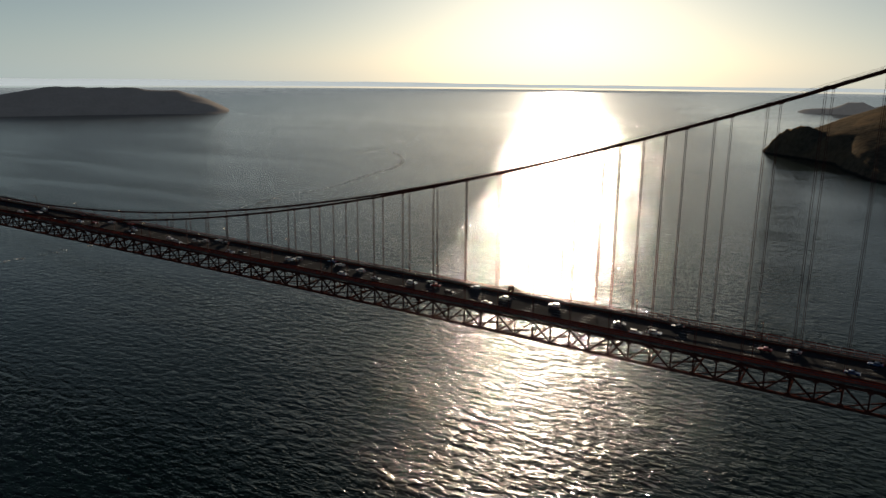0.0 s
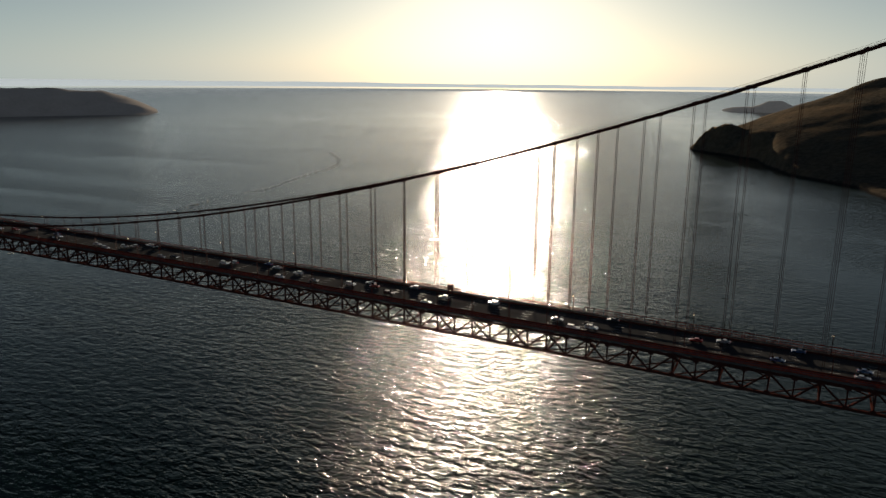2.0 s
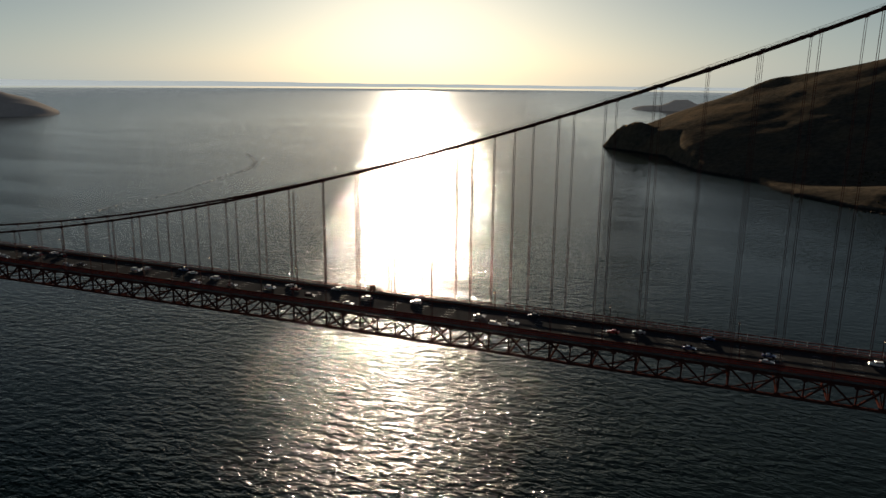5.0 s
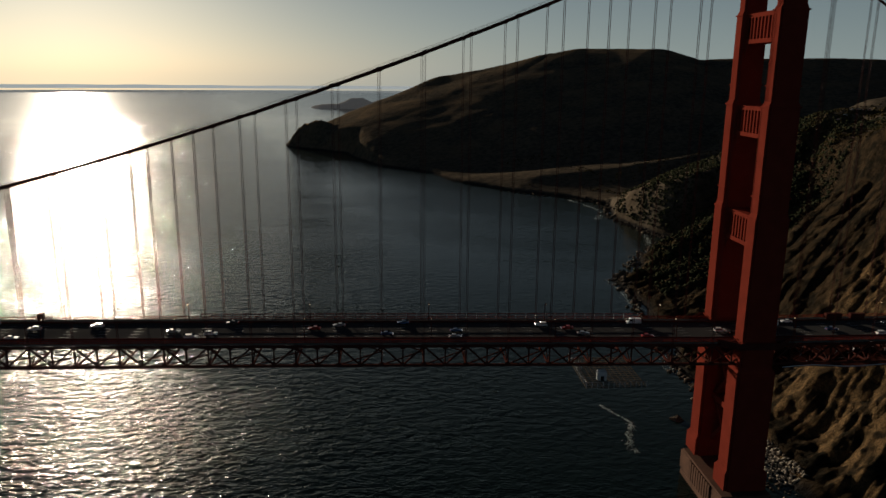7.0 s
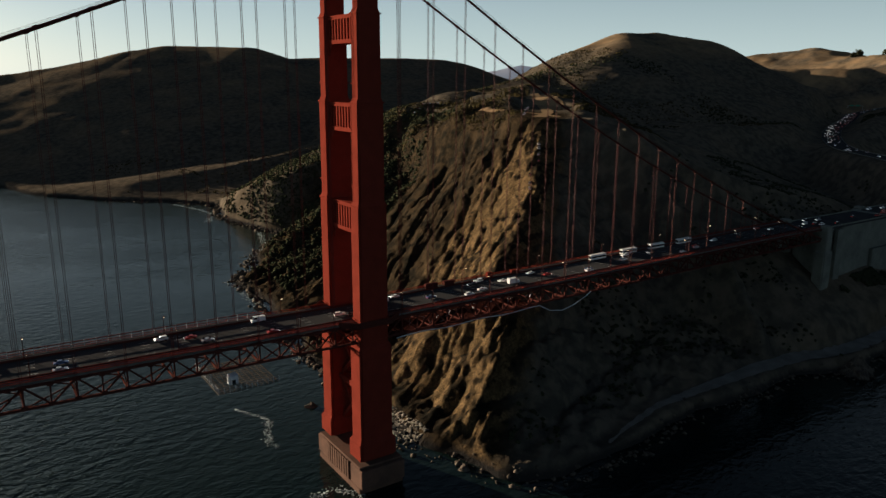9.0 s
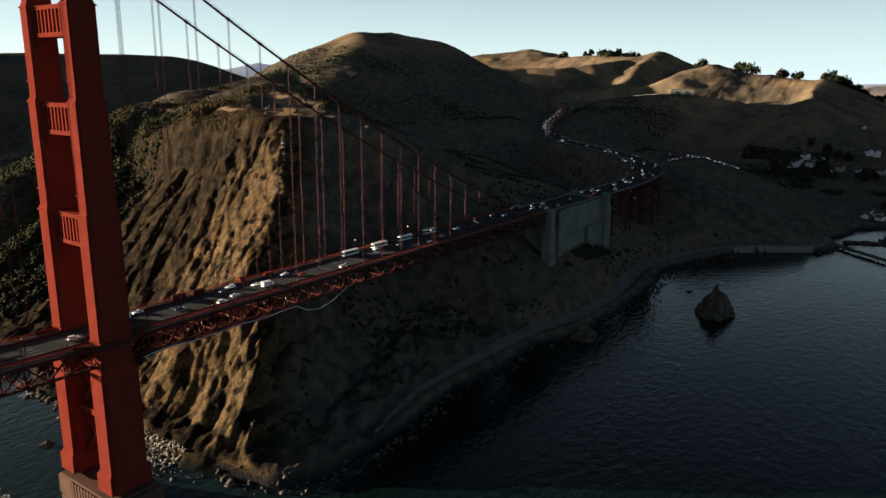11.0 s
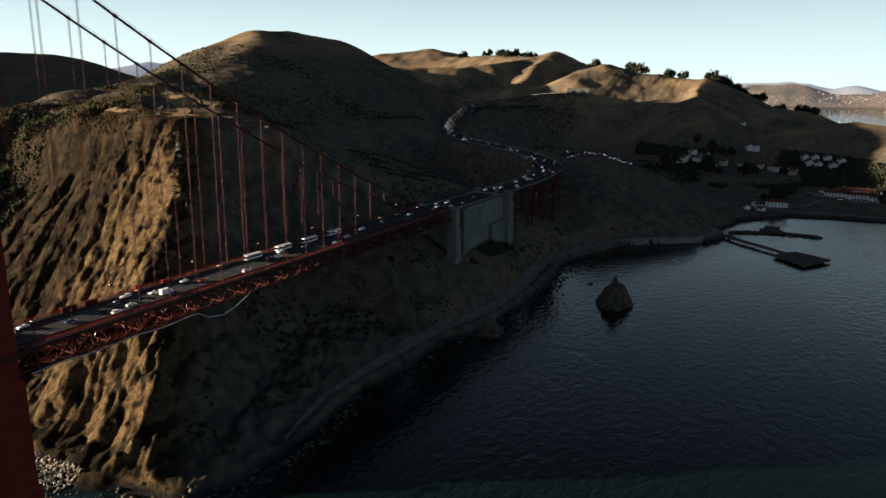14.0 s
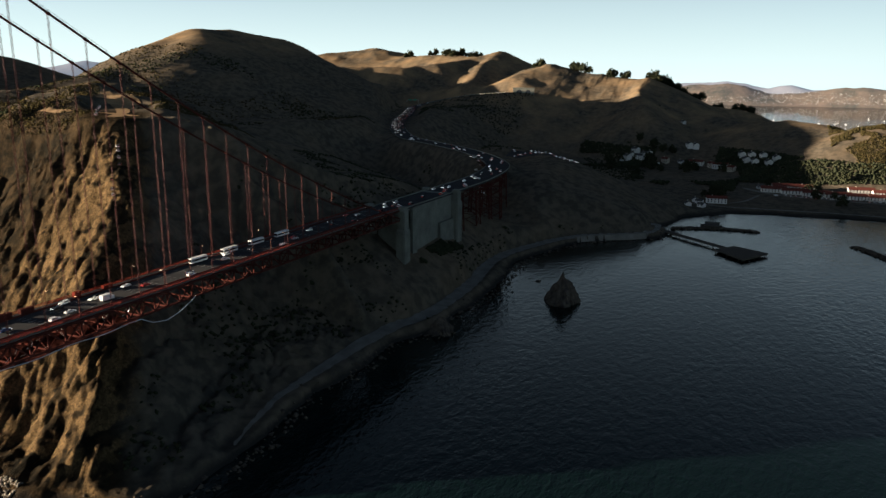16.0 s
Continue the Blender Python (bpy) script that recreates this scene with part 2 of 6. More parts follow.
PIER = material("stained_pier_concrete", (0.135, 0.08, 0.058), 0.85, alt=(0.08, 0.052, 0.04), scale=0.15, fine=1.4, bump=0.4, bump_scale=1.5)
ASPHALT = material("asphalt", (0.040, 0.040, 0.041), 0.95, alt=(0.058, 0.057, 0.055), scale=0.1, fine=2.0, spec=0.03)
WATER = water_material()
LAND = land_material()
# the sunlit brightness of the fog bank is put in as emission
FOG = material("self_lit_fog_bank", (0.85, 0.84, 0.8), 1.0, spec=0.0, emit=(1.0, 0.97, 0.88), emit_power=0.24)
# haze over the far land is put in as pale colour and weak emission
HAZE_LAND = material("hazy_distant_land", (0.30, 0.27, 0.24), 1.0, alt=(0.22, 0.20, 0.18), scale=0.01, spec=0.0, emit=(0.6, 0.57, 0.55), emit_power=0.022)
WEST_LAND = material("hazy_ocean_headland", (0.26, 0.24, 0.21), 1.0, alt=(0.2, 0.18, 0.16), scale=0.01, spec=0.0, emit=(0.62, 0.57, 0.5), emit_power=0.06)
BAY_HILLS = material("dry_bay_hills_haze_glow", (0.17, 0.125, 0.09), 1.0, alt=(0.05, 0.052, 0.04), scale=0.008, fine=0.05, spec=0.0, emit=(0.55, 0.5, 0.5), emit_power=0.03)
PALE_LAND = material("hazed_far_land", (0.16, 0.15, 0.155), 1.0, alt=(0.12, 0.115, 0.12), scale=0.01, spec=0.0, emit=(0.5, 0.54, 0.6), emit_power=0.1)


# ---- building helpers ----
def part(name, bm, mat, parent=None, label="", smooth=False):
    """Links a bmesh as one mesh object, under a thing or a part if given."""
    me = bpy.data.meshes.new(name)
    bm.to_mesh(me)
    bm.free()
    me.materials.append(mat)
    if smooth:
        me.polygons.foreach_set("use_smooth", [True] * len(me.polygons))
    ob = new(name, me)
    ob.parent = parent
    if label:
        ob["label"] = label
    return ob


def share(name, mesh, m, parent=None):
    """Another object on a mesh that is already there."""
    ob = new(name, mesh)
    ob.parent = parent
    ob.matrix_basis = m
    return ob


def box(bm, x0, x1, y0, y1, z0, z1, bevel=0.0):
    r = bmesh.ops.create_cube(bm, size=1.0)
    vs = r["verts"]
    for v in vs:
        v.co = Vector(((x0 + x1) / 2 + v.co.x * (x1 - x0), (y0 + y1) / 2 + v.co.y * (y1 - y0), (z0 + z1) / 2 + v.co.z * (z1 - z0)))
    if bevel:
        es = list({e for v in vs for e in v.link_edges})
        bmesh.ops.bevel(bm, geom=es, offset=bevel, segments=1, affect="EDGES")
    return bm


def beam(bm, a, b, w, h=None):
    """A square bar from a to b."""
    a, b = Vector(a), Vector(b)
    h = h or w
    d = b - a
    q = d.to_track_quat("Z", "Y").to_matrix().to_4x4()
    r = bmesh.ops.create_cube(bm, size=1.0, matrix=Matrix.Translation((a + b) / 2) @ q @ Matrix.Diagonal((w, h, d.length, 1)))
    return r["verts"]


def tube(bm, pts, r, n=8):
    """A round bar along points."""
    rings = []
    pts = [Vector(p) for p in pts]
    for i, p in enumerate(pts):
        d = (pts[min(i + 1, len(pts) - 1)] - pts[max(i - 1, 0)]).normalized()
        u = d.cross(Vector((0, 1, 0.001))).normalized()
        w = d.cross(u)
        rings.append([bm.verts.new(p + r * (math.cos(k * math.tau / n) * u + math.sin(k * math.tau / n) * w)) for k in range(n)])
    for a, b in zip(rings, rings[1:]):
        for k in range(n):
            bm.faces.new((a[k], a[(k + 1) % n], b[(k + 1) % n], b[k]))
    bm.faces.new(rings[0])
    bm.faces.new(rings[-1][::-1])


# ---- land and sea ----
def hash2(ix, iy, seed):
    h = (ix * 374761393 + iy * 668265263 + seed * 1442695041) & 0xFFFFFFFF
    h = ((h ^ (h >> 13)) * 1274126177) & 0xFFFFFFFF
    return ((h ^ (h >> 16)) & 0xFFFF) / 65535.0


def value_noise(x, y, seed=0):
    ix, iy = np.floor(x).astype(np.int64), np.floor(y).astype(np.int64)
    fx, fy = x - ix, y - iy
    fx, fy = fx * fx * (3 - 2 * fx), fy * fy * (3 - 2 * fy)
    a, b = hash2(ix, iy, seed), hash2(ix + 1, iy, seed)
    c, d = hash2(ix, iy + 1, seed), hash2(ix + 1, iy + 1, seed)
    return (a + (b - a) * fx) * (1 - fy) + (c + (d - c) * fx) * fy - 0.5


def fbm(x, y, size, octaves, seed=0, ridged=False):
    out, amp, f = 0.0, 1.0, 1.0 / size
    for k in range(octaves):
        v = value_noise(x * f + 17.3 * k, y * f - 9.1 * k, seed + k)
        out = out + amp * ((0.25 - np.abs(v)) * 2 if ridged else v)
        amp, f = amp * 0.5, f * 2.03
    return out


def cells(x, y, size, seed):
    """Craggy blocks: high in the middle of a cell, sharp clefts between."""
    x, y = x / size, y / size
    ix, iy = np.floor(x).astype(np.int64), np.floor(y).astype(np.int64)
    near, tall = np.full(x.shape, 9.0), np.zeros(x.shape)
    for i in (-1, 0, 1):
        for j in (-1, 0, 1):
            cx, cy = ix + i, iy + j
            d = np.hypot(cx + hash2(cx, cy, seed) - x, cy + hash2(cx, cy, seed + 5) - y)
            tall = np.where(d < near, hash2(cx, cy, seed + 9), tall)
            near = np.minimum(near, d)
    return 0.5 * tall - near


# the shore, from the ocean side round the point to the bay
WEST_SHORE = [(100, 2600), (150, 2300), (-100, 1950), (-300, 1720), (-398, 1560), (-385, 1497), (-297, 1420),
              (-237, 1356), (-213, 1252), (-165, 1127), (-71, 1021), (-38, 909), (40, 800), (115, 745), (150, 690), (128, 601), (145, 509),
              (160, 474), (95, 400), (83, 364), (52, 318), (51, 262), (44, 233), (33, 123), (35, 32), (26, 0)]
EAST_SHORE = [(35, -18), (48, -50), (70, -61), (98, -62), (130, -55), (172, -49), (216, -54), (256, -51), (290, -70), (335, -61), (400, -70),
              (439, -63), (490, -55), (536, -62), (606, -89), (655, -155), (700, -166), (722, -150), (804, -164), (861, -216), (873, -282),
              (885, -345), (885, -420), (870, -520), (800, -600), (900, -760), (1400, -900), (2000, -700), (2350, -480), (2650, -300),
              (2900, 100), (3100, 900), (3100, 2600)]
COAST = WEST_SHORE + EAST_SHORE

# ridges: slope of the sides, breadth of the back, then points of the crest
RIDGES = [
    (1.2, 8, [(-392, 1530, 10), (-365, 1505, 52), (-330, 1490, 65), (-296, 1486, 64), (-262, 1494, 44), (-215, 1510, 46), (-150, 1545, 46)]),
    (0.45, 30, [(-150, 1545, 36), (-100, 1580, 50), (20, 1730, 168), (155, 1710, 192), (200, 1695, 196), (268, 1690, 221)]),
    (0.32, 40, [(268, 1690, 221), (359, 1678, 239), (505, 1550, 235), (580, 1505, 208), (655, 1470, 211), (830, 1375, 212),
                (915, 1325, 210), (1010, 1258, 165)]),
    (0.52, 34, [(130, 490, 25), (230, 480, 80), (360, 490, 135), (587, 700, 148), (774, 739, 175), (899, 795, 215), (1042, 814, 250),
                (1116, 789, 258), (1173, 732, 244), (1219, 668, 205), (1290, 580, 158)]),
    (0.45, 30, [(1042, 800, 252), (960, 725, 234), (880, 690, 210), (800, 650, 176)]),
    (0.36, 30, [(255, 172, 137), (330, 260, 138), (420, 400, 150), (560, 560, 150), (700, 690, 158)]),
    (1.0, 6, [(250, 170, 136), (187, 98, 98), (119, 50, 67), (95, 15, 42), (60, -12, 16), (38, -22, 2)]),
    (0.40, 25, [(690, -6, 58), (800, 15, 64), (860, 60, 66), (860, 160, 72)]),
    # the far ridge: a grassy knob, the wooded saddle, the dark hill with its spur, the sunlit bluff and its spurs
    (0.32, 50, [(2000, 1500, 210), (2098, 1260, 236), (2137, 1201, 247), (2210, 1081, 261), (2214, 970, 238)]),
    (0.40, 30, [(2214, 970, 236), (2090, 883, 231), (2069, 694, 234), (1980, 600, 222), (1852, 485, 226)]),
    (0.62, 10, [(1852, 485, 229), (1783, 545, 217), (1661, 579, 200), (1590, 640, 187), (1557, 714, 190), (1513, 787, 192), (1480, 886, 197), (1330, 900, 224)]),
    (0.6, 8, [(1852, 485, 229), (1700, 480, 200), (1600, 450, 158)]),
    (0.45, 16, [(1691, 275, 193), (1600, 330, 174), (1530, 330, 150)]),
    (0.62, 10, [(1852, 485, 229), (2002, 453, 214), (2166, 433, 196)]),
    (0.44, 16, [(1740, 330, 190), (1691, 275, 195), (1689, 206, 181), (1684, 142, 174), (1686, 79, 168), (1683, 40, 162)]),
    (0.55, 7, [(1683, 40, 162), (1544, 25, 136), (1406, 0, 108), (1330, -20, 70)]),
    (0.55, 8, [(1686, 150, 174), (1600, 165, 140), (1510, 150, 100)]),
    (0.5, 16, [(1683, 40, 162), (1729, 4, 143), (1806, -44, 117), (1930, -60, 98), (1966, -182, 84), (1990, -270, 52), (2010, -330, 20)]),
    (0.36, 26, [(1543, -127, 91), (1516, -180, 80), (1467, -219, 86), (1428, -272, 92), (1387, -311, 89), (1346, -338, 76)]),
    (0.45, 26, [(1310, -335, 66), (1285, -353, 78), (1283, -385, 91), (1280, -414, 95), (1266, -508, 95), (1250, -620, 80)]),
    (0.4, 18, [(1330, 400, 98), (1390, 400, 112), (1430, 360, 116)]),
    (1.25, 5, [(290, 45, 80), (325, 24, 60), (350, 13, 54), (400, 11, 52), (430, 15, 50)])]
# the highway north of the bridge: centre line
HIGHWAY = [(333, 0, 70.9), (455, 0, 70.9), (528, 1, 71.5), (609, 14, 72.5), (668, 45, 73.5), (727, 96, 75), (775, 158, 77), (822, 230, 80), (934, 309, 83), (1101, 396, 87),
           (1252, 456, 92), (1412, 525, 97), (1460, 505, 108), (1488, 440, 122), (1490, 360, 131), (1475, 290, 134)]


def smooth_line(pts, step):
    """Points along a rounded polyline, at even steps."""
    p = np.array(pts, float)
    out = []
    for i in range(len(p) - 1):
        a, b, c, d = p[max(i - 1, 0)], p[i], p[i + 1], p[min(i + 2, len(p) - 1)]
        n = max(2, int(np.linalg.norm(c - b) / step))
        for k in range(n):
            t = k / n
            out.append(0.5 * (2 * b + (c - a) * t + (2 * a - 5 * b + 4 * c - d) * t * t + (3 * b - a - 3 * c + d) * t ** 3))
    return np.array(out + [p[-1]])


def seg_dist(x, y, a, b):
    ax, ay, bx, by = a[0], a[1], b[0], b[1]
    t = np.clip(((x - ax) * (bx - ax) + (y - ay) * (by - ay)) / ((bx - ax) ** 2 + (by - ay) ** 2), 0, 1)
    return np.hypot(x - ax - t * (bx - ax), y - ay - t * (by - ay)), t


def shore_distance(x, y):
    """Metres inland of the shore; below zero at sea."""
    best, inside = np.full(x.shape, 1e9), np.zeros(x.shape, bool)
    for a, b in zip(COAST, COAST[1:] + COAST[:1]):
        best = np.minimum(best, seg_dist(x, y, a, b)[0])
        if a[1] != b[1]:
            inside ^= ((a[1] > y) != (b[1] > y)) & (x < (b[0] - a[0]) * (y - a[1]) / (b[1] - a[1]) + a[0])
    return np.where(inside, best, -best)


def ground(x, y):
    """Height of the land over the sea."""
    x, y = np.asarray(x, float), np.asarray(y, float)
    inland = shore_distance(x, y) + (10 - 5 * np.clip((y - 350) / 200, 0, 1)) * fbm(x, y, 45, 3, 5)
    h = np.zeros(x.shape)
    wx, wy = x + 26 * fbm(x, y, 160, 3, 11), y + 26 * fbm(x, y, 160, 3, 23)
    for slope, back, line in RIDGES:
        r = np.full(x.shape, -1e3)
        near = slope > 0.9
        px, py = (x, y) if near else (wx, wy)
        for a, b in zip(line, line[1:]):
            d, t = seg_dist(px, py, a, b)
            side = slope + (0.6 * np.clip((268 - x) / 25, 0, 1) if line[0][0] == 255 else 0.0)     # steep to seaward below the clifftop
            r = np.maximum(r, a[2] + (b[2] - a[2]) * t - side * (np.sqrt(d * d + back * back) - back))
        k = 9.0
        h = np.maximum(h, r) + np.exp(-np.abs(h - r) / k) * k * 0.5
    flat = np.clip((x - 560) / 150, 0, 1) * np.clip((330 - y) / 120, 0, 1)
    low = 3 + (0.24 - 0.205 * flat - 0.17 * np.clip((y - 850) / 100, 0, 1) * np.clip((500 - x) / 150, 0, 1) - 0.13 * np.clip((y - 380) / 120, 0, 1) * np.clip((900 - y) / 150, 0, 1) * np.clip((700 - x) / 150, 0, 1)) * np.clip(inland, 0, 420 + 80 * flat)
    h = np.maximum(h, low)
    gully = fbm(x, y, 130, 5, 31, True)
    steepness = np.clip(h / 120, 0, 1)
    smooth = np.clip((y - 450) / 250, 0, 1) * np.clip((1400 - x) / 200, 0, 1)
    h = h + steepness * (14 - 13 * smooth - 7 * np.clip((x - 500) / 300, 0, 1) * (1 - smooth)) * gully + (2.0 - 1.3 * np.clip((x - 450) / 200, 0, 1)) * (1 - 0.7 * smooth) * fbm(x, y, 22, 4, 47) * np.clip(h / 30, 0.1, 1)
    # the bare seaward face by the tower: one broad slope up to the clifftop, cut by slanting gullies
    rise = 0.97 * (0.95 * x - 0.31 * y - 46)
    face = np.clip((275 - x) / 20, 0, 1) * np.clip((y + 5) / 20, 0, 1) * np.clip((250 - y) / 60, 0, 1) * np.clip((0.74 * (y - 170) - 0.67 * (x - 250) + 12) / 6, 0, 1)
    h = h + (np.maximum(h, np.minimum(rise, 134)) - h) * face
    cliff = np.where(x < 260, 1.12, 0.72) - 0.35 * np.clip((y - 200) / 60, 0, 1) + 1.0 * np.clip((y - 450) / 100, 0, 1)
    h = np.minimum(h, 2.2 + cliff * np.clip(inland - 6, 0, None) + 2 * np.clip(inland - 110, 0, None))
    crag = np.clip((inland - 5) / 6, 0, 1) * np.clip((300 - x) / 60, 0, 1) * np.clip((460 - y) / 80, 0, 1) * np.clip((h - 1.5) / 9, 0, 1) * np.clip((142 - h) / 16, 0.1, 1)
    u, v = 0.92 * x + 0.39 * y + 7 * fbm(x, y, 34, 3, 64), -0.39 * x + 0.92 * y + 7 * fbm(x, y, 34, 3, 65)
    back = np.clip((-0.67 * x + 0.74 * y - 8) / 30, 0, 1)      # deeper gullies behind the bare flank
    ribs = np.abs((v / 23 + 0.5 * fbm(u * 0.3, v, 40, 2, 71)) % 1 - 0.42)
    h = h - crag * (2.6 + 6 * back) * (1 - np.clip(ribs * 3.2, 0, 1)) ** 1.5 * np.clip(0.55 + 1.6 * fbm(x, y, 60, 2, 75), 0, 1)
    k = crag > 0.01
    rough = np.zeros(x.shape)
    rough[k] = (3.2 * cells(u[k] * 0.5, v[k], 9, 83) + 2.2 * cells(u[k] * 0.6, v[k], 4.5, 91) + 1.1 * cells(x[k], y[k], 2.4, 95)
                + 2.4 * fbm(u[k] * 0.4, v[k], 15, 4, 97))
    h = h + crag * rough
    return np.where(inland < 6, -4 + np.clip(inland, -20, 6) * 0.95 + 0.5, h)


HIGHWAY_LINE = smooth_line(HIGHWAY, 12)
BEACH_ROAD = smooth_line([(104, -50, 3), (118, -48, 5), (142, -41, 6), (198, -39, 6), (262, -40, 6), (308, -50, 6), (384, -48, 6), (474, -36, 6),
                          (539, -48, 6), (606, -78, 6), (660, -140, 6), (720, -140, 6)], 8)


def graded(h, x, y, line, half, fade, top=1e9):
    """The land levelled along a road."""
    best, z = np.full(x.shape, 1e9), np.zeros(x.shape)
    for a, b in zip(line, line[1:]):
        d, t = seg_dist(x, y, a, b)
        z = np.where(d < best, a[2] + (b[2] - a[2]) * t, z)
        best = np.minimum(best, d)
    w = np.clip((half + fade - best) / fade, 0, 1)
    w = w * w * (3 - 2 * w)
    return h + (z - 0.4 - h) * w


def terrain(x, y):
    h = ground(x, y)
    h = graded(h, x, y, HIGHWAY_LINE[HIGHWAY_LINE[:, 0] > 690], 17, 45)
    h = graded(h, x, y, [(247, 168, 137.5), (295, 212, 137.8), (345, 272, 138.5)], 20, 16)
    land = h > 0.5
    return np.where(land, graded(h, x, y, BEACH_ROAD, 5, 7), h)


def grid_mesh(name, xs, ys, zs, mat, keep=None):
    nx, ny = len(xs), len(ys)
    gx, gy = np.meshgrid(xs, ys, indexing="ij")
    co = np.stack([gx.ravel(), gy.ravel(), zs.ravel()], 1)
    i, j = np.meshgrid(np.arange(nx - 1), np.arange(ny - 1), indexing="ij")
    a = (i * ny + j).ravel()
    quads = np.stack([a, a + ny, a + ny + 1, a + 1], 1)
    if keep is not None:
        quads = quads[keep(co[quads].mean(1), co[quads])]
    used = np.unique(quads)
    new_id = np.full(len(co), -1)
    new_id[used] = np.arange(len(used))
    me = bpy.data.meshes.new(name)
    q = new_id[quads]
    me.vertices.add(len(used))
    me.vertices.foreach_set("co", co[used].astype(np.float32).ravel())
    me.loops.add(q.size)
    me.loops.foreach_set("vertex_index", q.astype(np.int32).ravel())
    me.polygons.add(len(q))
    me.polygons.foreach_set("loop_start", np.arange(0, q.size, 4, dtype=np.int32))
    me.polygons.foreach_set("use_smooth", np.ones(len(q), bool))
    me.update(calc_edges=True)
    me.materials.append(mat)
    return new(name, me)


def steps(*runs):
    """Grid lines: (start, end, spacing) one after the other."""
    return np.concatenate([np.arange(a, b, s) for a, b, s in runs])


XS = steps((-440, -20, 14), (-20, 20, 5), (20, 290, 1.2), (290, 330, 2), (330, 480, 3), (480, 1000, 6), (1000, 3100, 13))
YS = steps((-800, -120, 8), (-120, -80, 3), (-80, -20, 1.6), (-20, 230, 1.2), (230, 240, 1.5), (240, 320, 3), (320, 900, 6), (900, 2000, 11), (2000, 2640, 20))
gx, gy = np.meshgrid(XS, YS, indexing="ij")
gz = terrain(gx, gy)
hills = grid_mesh("ground", XS, YS, gz, LAND, lambda mid, quad: quad[:, :, 2].max(1) > -3.5)
tagged(hills, "dry brown coastal hills with bare rocky sea cliffs", "hillside", kind="structure")


def sea_level(r):
    return 78 * (np.clip(r - 3000, 0, None) / 1850) ** 1.5


def make_sea():
    bm = bmesh.new()
    radii = [0, 60, 150, 300, 500, 800, 1200, 1700, 2300] + list(range(2800, 4851, 130))
    rings = []
    for r in radii[1:]:
        rings.append([bm.verts.new((EYE[0] + r * math.cos(k * math.tau / 128), EYE[1] + r * math.sin(k * math.tau / 128), float(sea_level(r))))
                      for k in range(128)])
    c = bm.verts.new((EYE[0], EYE[1], 0))
    for k in range(128):
        bm.faces.new((c, rings[0][k], rings[0][(k + 1) % 128]))
    for a, b in zip(rings, rings[1:]):
        for k in range(128):
            bm.faces.new((a[k], b[k], b[(k + 1) % 128], a[(k + 1) % 128]))
    return tagged(part("water", bm, WATER, smooth=True), "dark rippled sea water with glittering sun path", "water", kind="structure")


make_sea()


def make_fog_bank():
    bm = bmesh.new()
    lo, hi = [], []
    for k in range(0, 141):
        a = radians(20 + k)
        x, y = EYE[0] + 4860 * math.cos(a), EYE[1] + 4860 * math.sin(a)
        lo.append(bm.verts.new((x, y, 80)))
        hi.append(bm.verts.new((x, y, 99 + 24 * max(0.0, min(1.0, (k - 90) / 45)) + 1.5 * math.sin(k * 0.37) + 1.0 * math.sin(k * 1.3))))
    for k in range(140):
        bm.faces.new((lo[k], lo[k + 1], hi[k + 1], hi[k]))
    return tagged(part("backdrop", bm, FOG), "low fog bank with its sunlit glow added, along the ocean horizon", "fog bank", kind="structure")


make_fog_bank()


def far_range(name, label, base, crest, depth, seed, mat):
    """A far headland: a strip of hills whose crest runs through points (x, y, z)."""
    line = smooth_line(crest, 40)
    bm = bmesh.new()
    rows = []
    rough_top = random.Random(seed)
    for i, p in enumerate(line):
        p = np.array((p[0], p[1], p[2] + rough_top.uniform(-0.05, 0.05) * (p[2] - base)))
        out = Vector((p[0] - EYE[0], p[1] - EYE[1], 0)).normalized()
        row = []
        for k in range(9):
            s = k / 8
            z = base + (p[2] - base) * math.sin(s * math.pi / 2) ** 1.3
            w = float(fbm(np.array([i * 0.21 + 3.0 * s]), np.array([s * 4.0]), 1.0, 4, seed)[0])
            row.append(bm.verts.new((p[0] - out.x * depth * (1 - s) + w * 25 * (1 - s), p[1] - out.y * depth * (1 - s), z + w * 0.45 * (p[2] - base) * min(1, 2 * s) * (1.15 - s))))
        rows.append(row)
    for a, b in zip(rows, rows[1:]):
        for k in range(8):
            bm.faces.new((a[k], b[k], b[k + 1], a[k + 1]))
    return tagged(part(name, bm, mat, smooth=True), label, "headland", kind="structure")


def bearing(yaw, el, d):
    """The place at that yaw, height angle and distance from the camera's stand."""
    return (EYE[0] - d * math.sin(radians(yaw)), EYE[1] + d * math.cos(radians(yaw)), EYE[2] + d * math.tan(radians(el)))


# the far strips glow faintly in place of haze over the water
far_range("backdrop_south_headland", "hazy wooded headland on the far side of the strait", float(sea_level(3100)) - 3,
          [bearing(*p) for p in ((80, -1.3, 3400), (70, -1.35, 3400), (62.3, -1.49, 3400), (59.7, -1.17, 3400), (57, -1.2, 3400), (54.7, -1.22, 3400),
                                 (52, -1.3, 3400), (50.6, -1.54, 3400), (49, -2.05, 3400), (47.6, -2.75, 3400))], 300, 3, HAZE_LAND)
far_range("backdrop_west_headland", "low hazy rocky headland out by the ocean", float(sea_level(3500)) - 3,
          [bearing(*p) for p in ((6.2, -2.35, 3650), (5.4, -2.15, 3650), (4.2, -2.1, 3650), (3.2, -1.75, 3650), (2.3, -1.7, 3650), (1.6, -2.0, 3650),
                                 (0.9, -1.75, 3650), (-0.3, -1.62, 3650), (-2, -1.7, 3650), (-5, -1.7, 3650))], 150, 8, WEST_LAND)
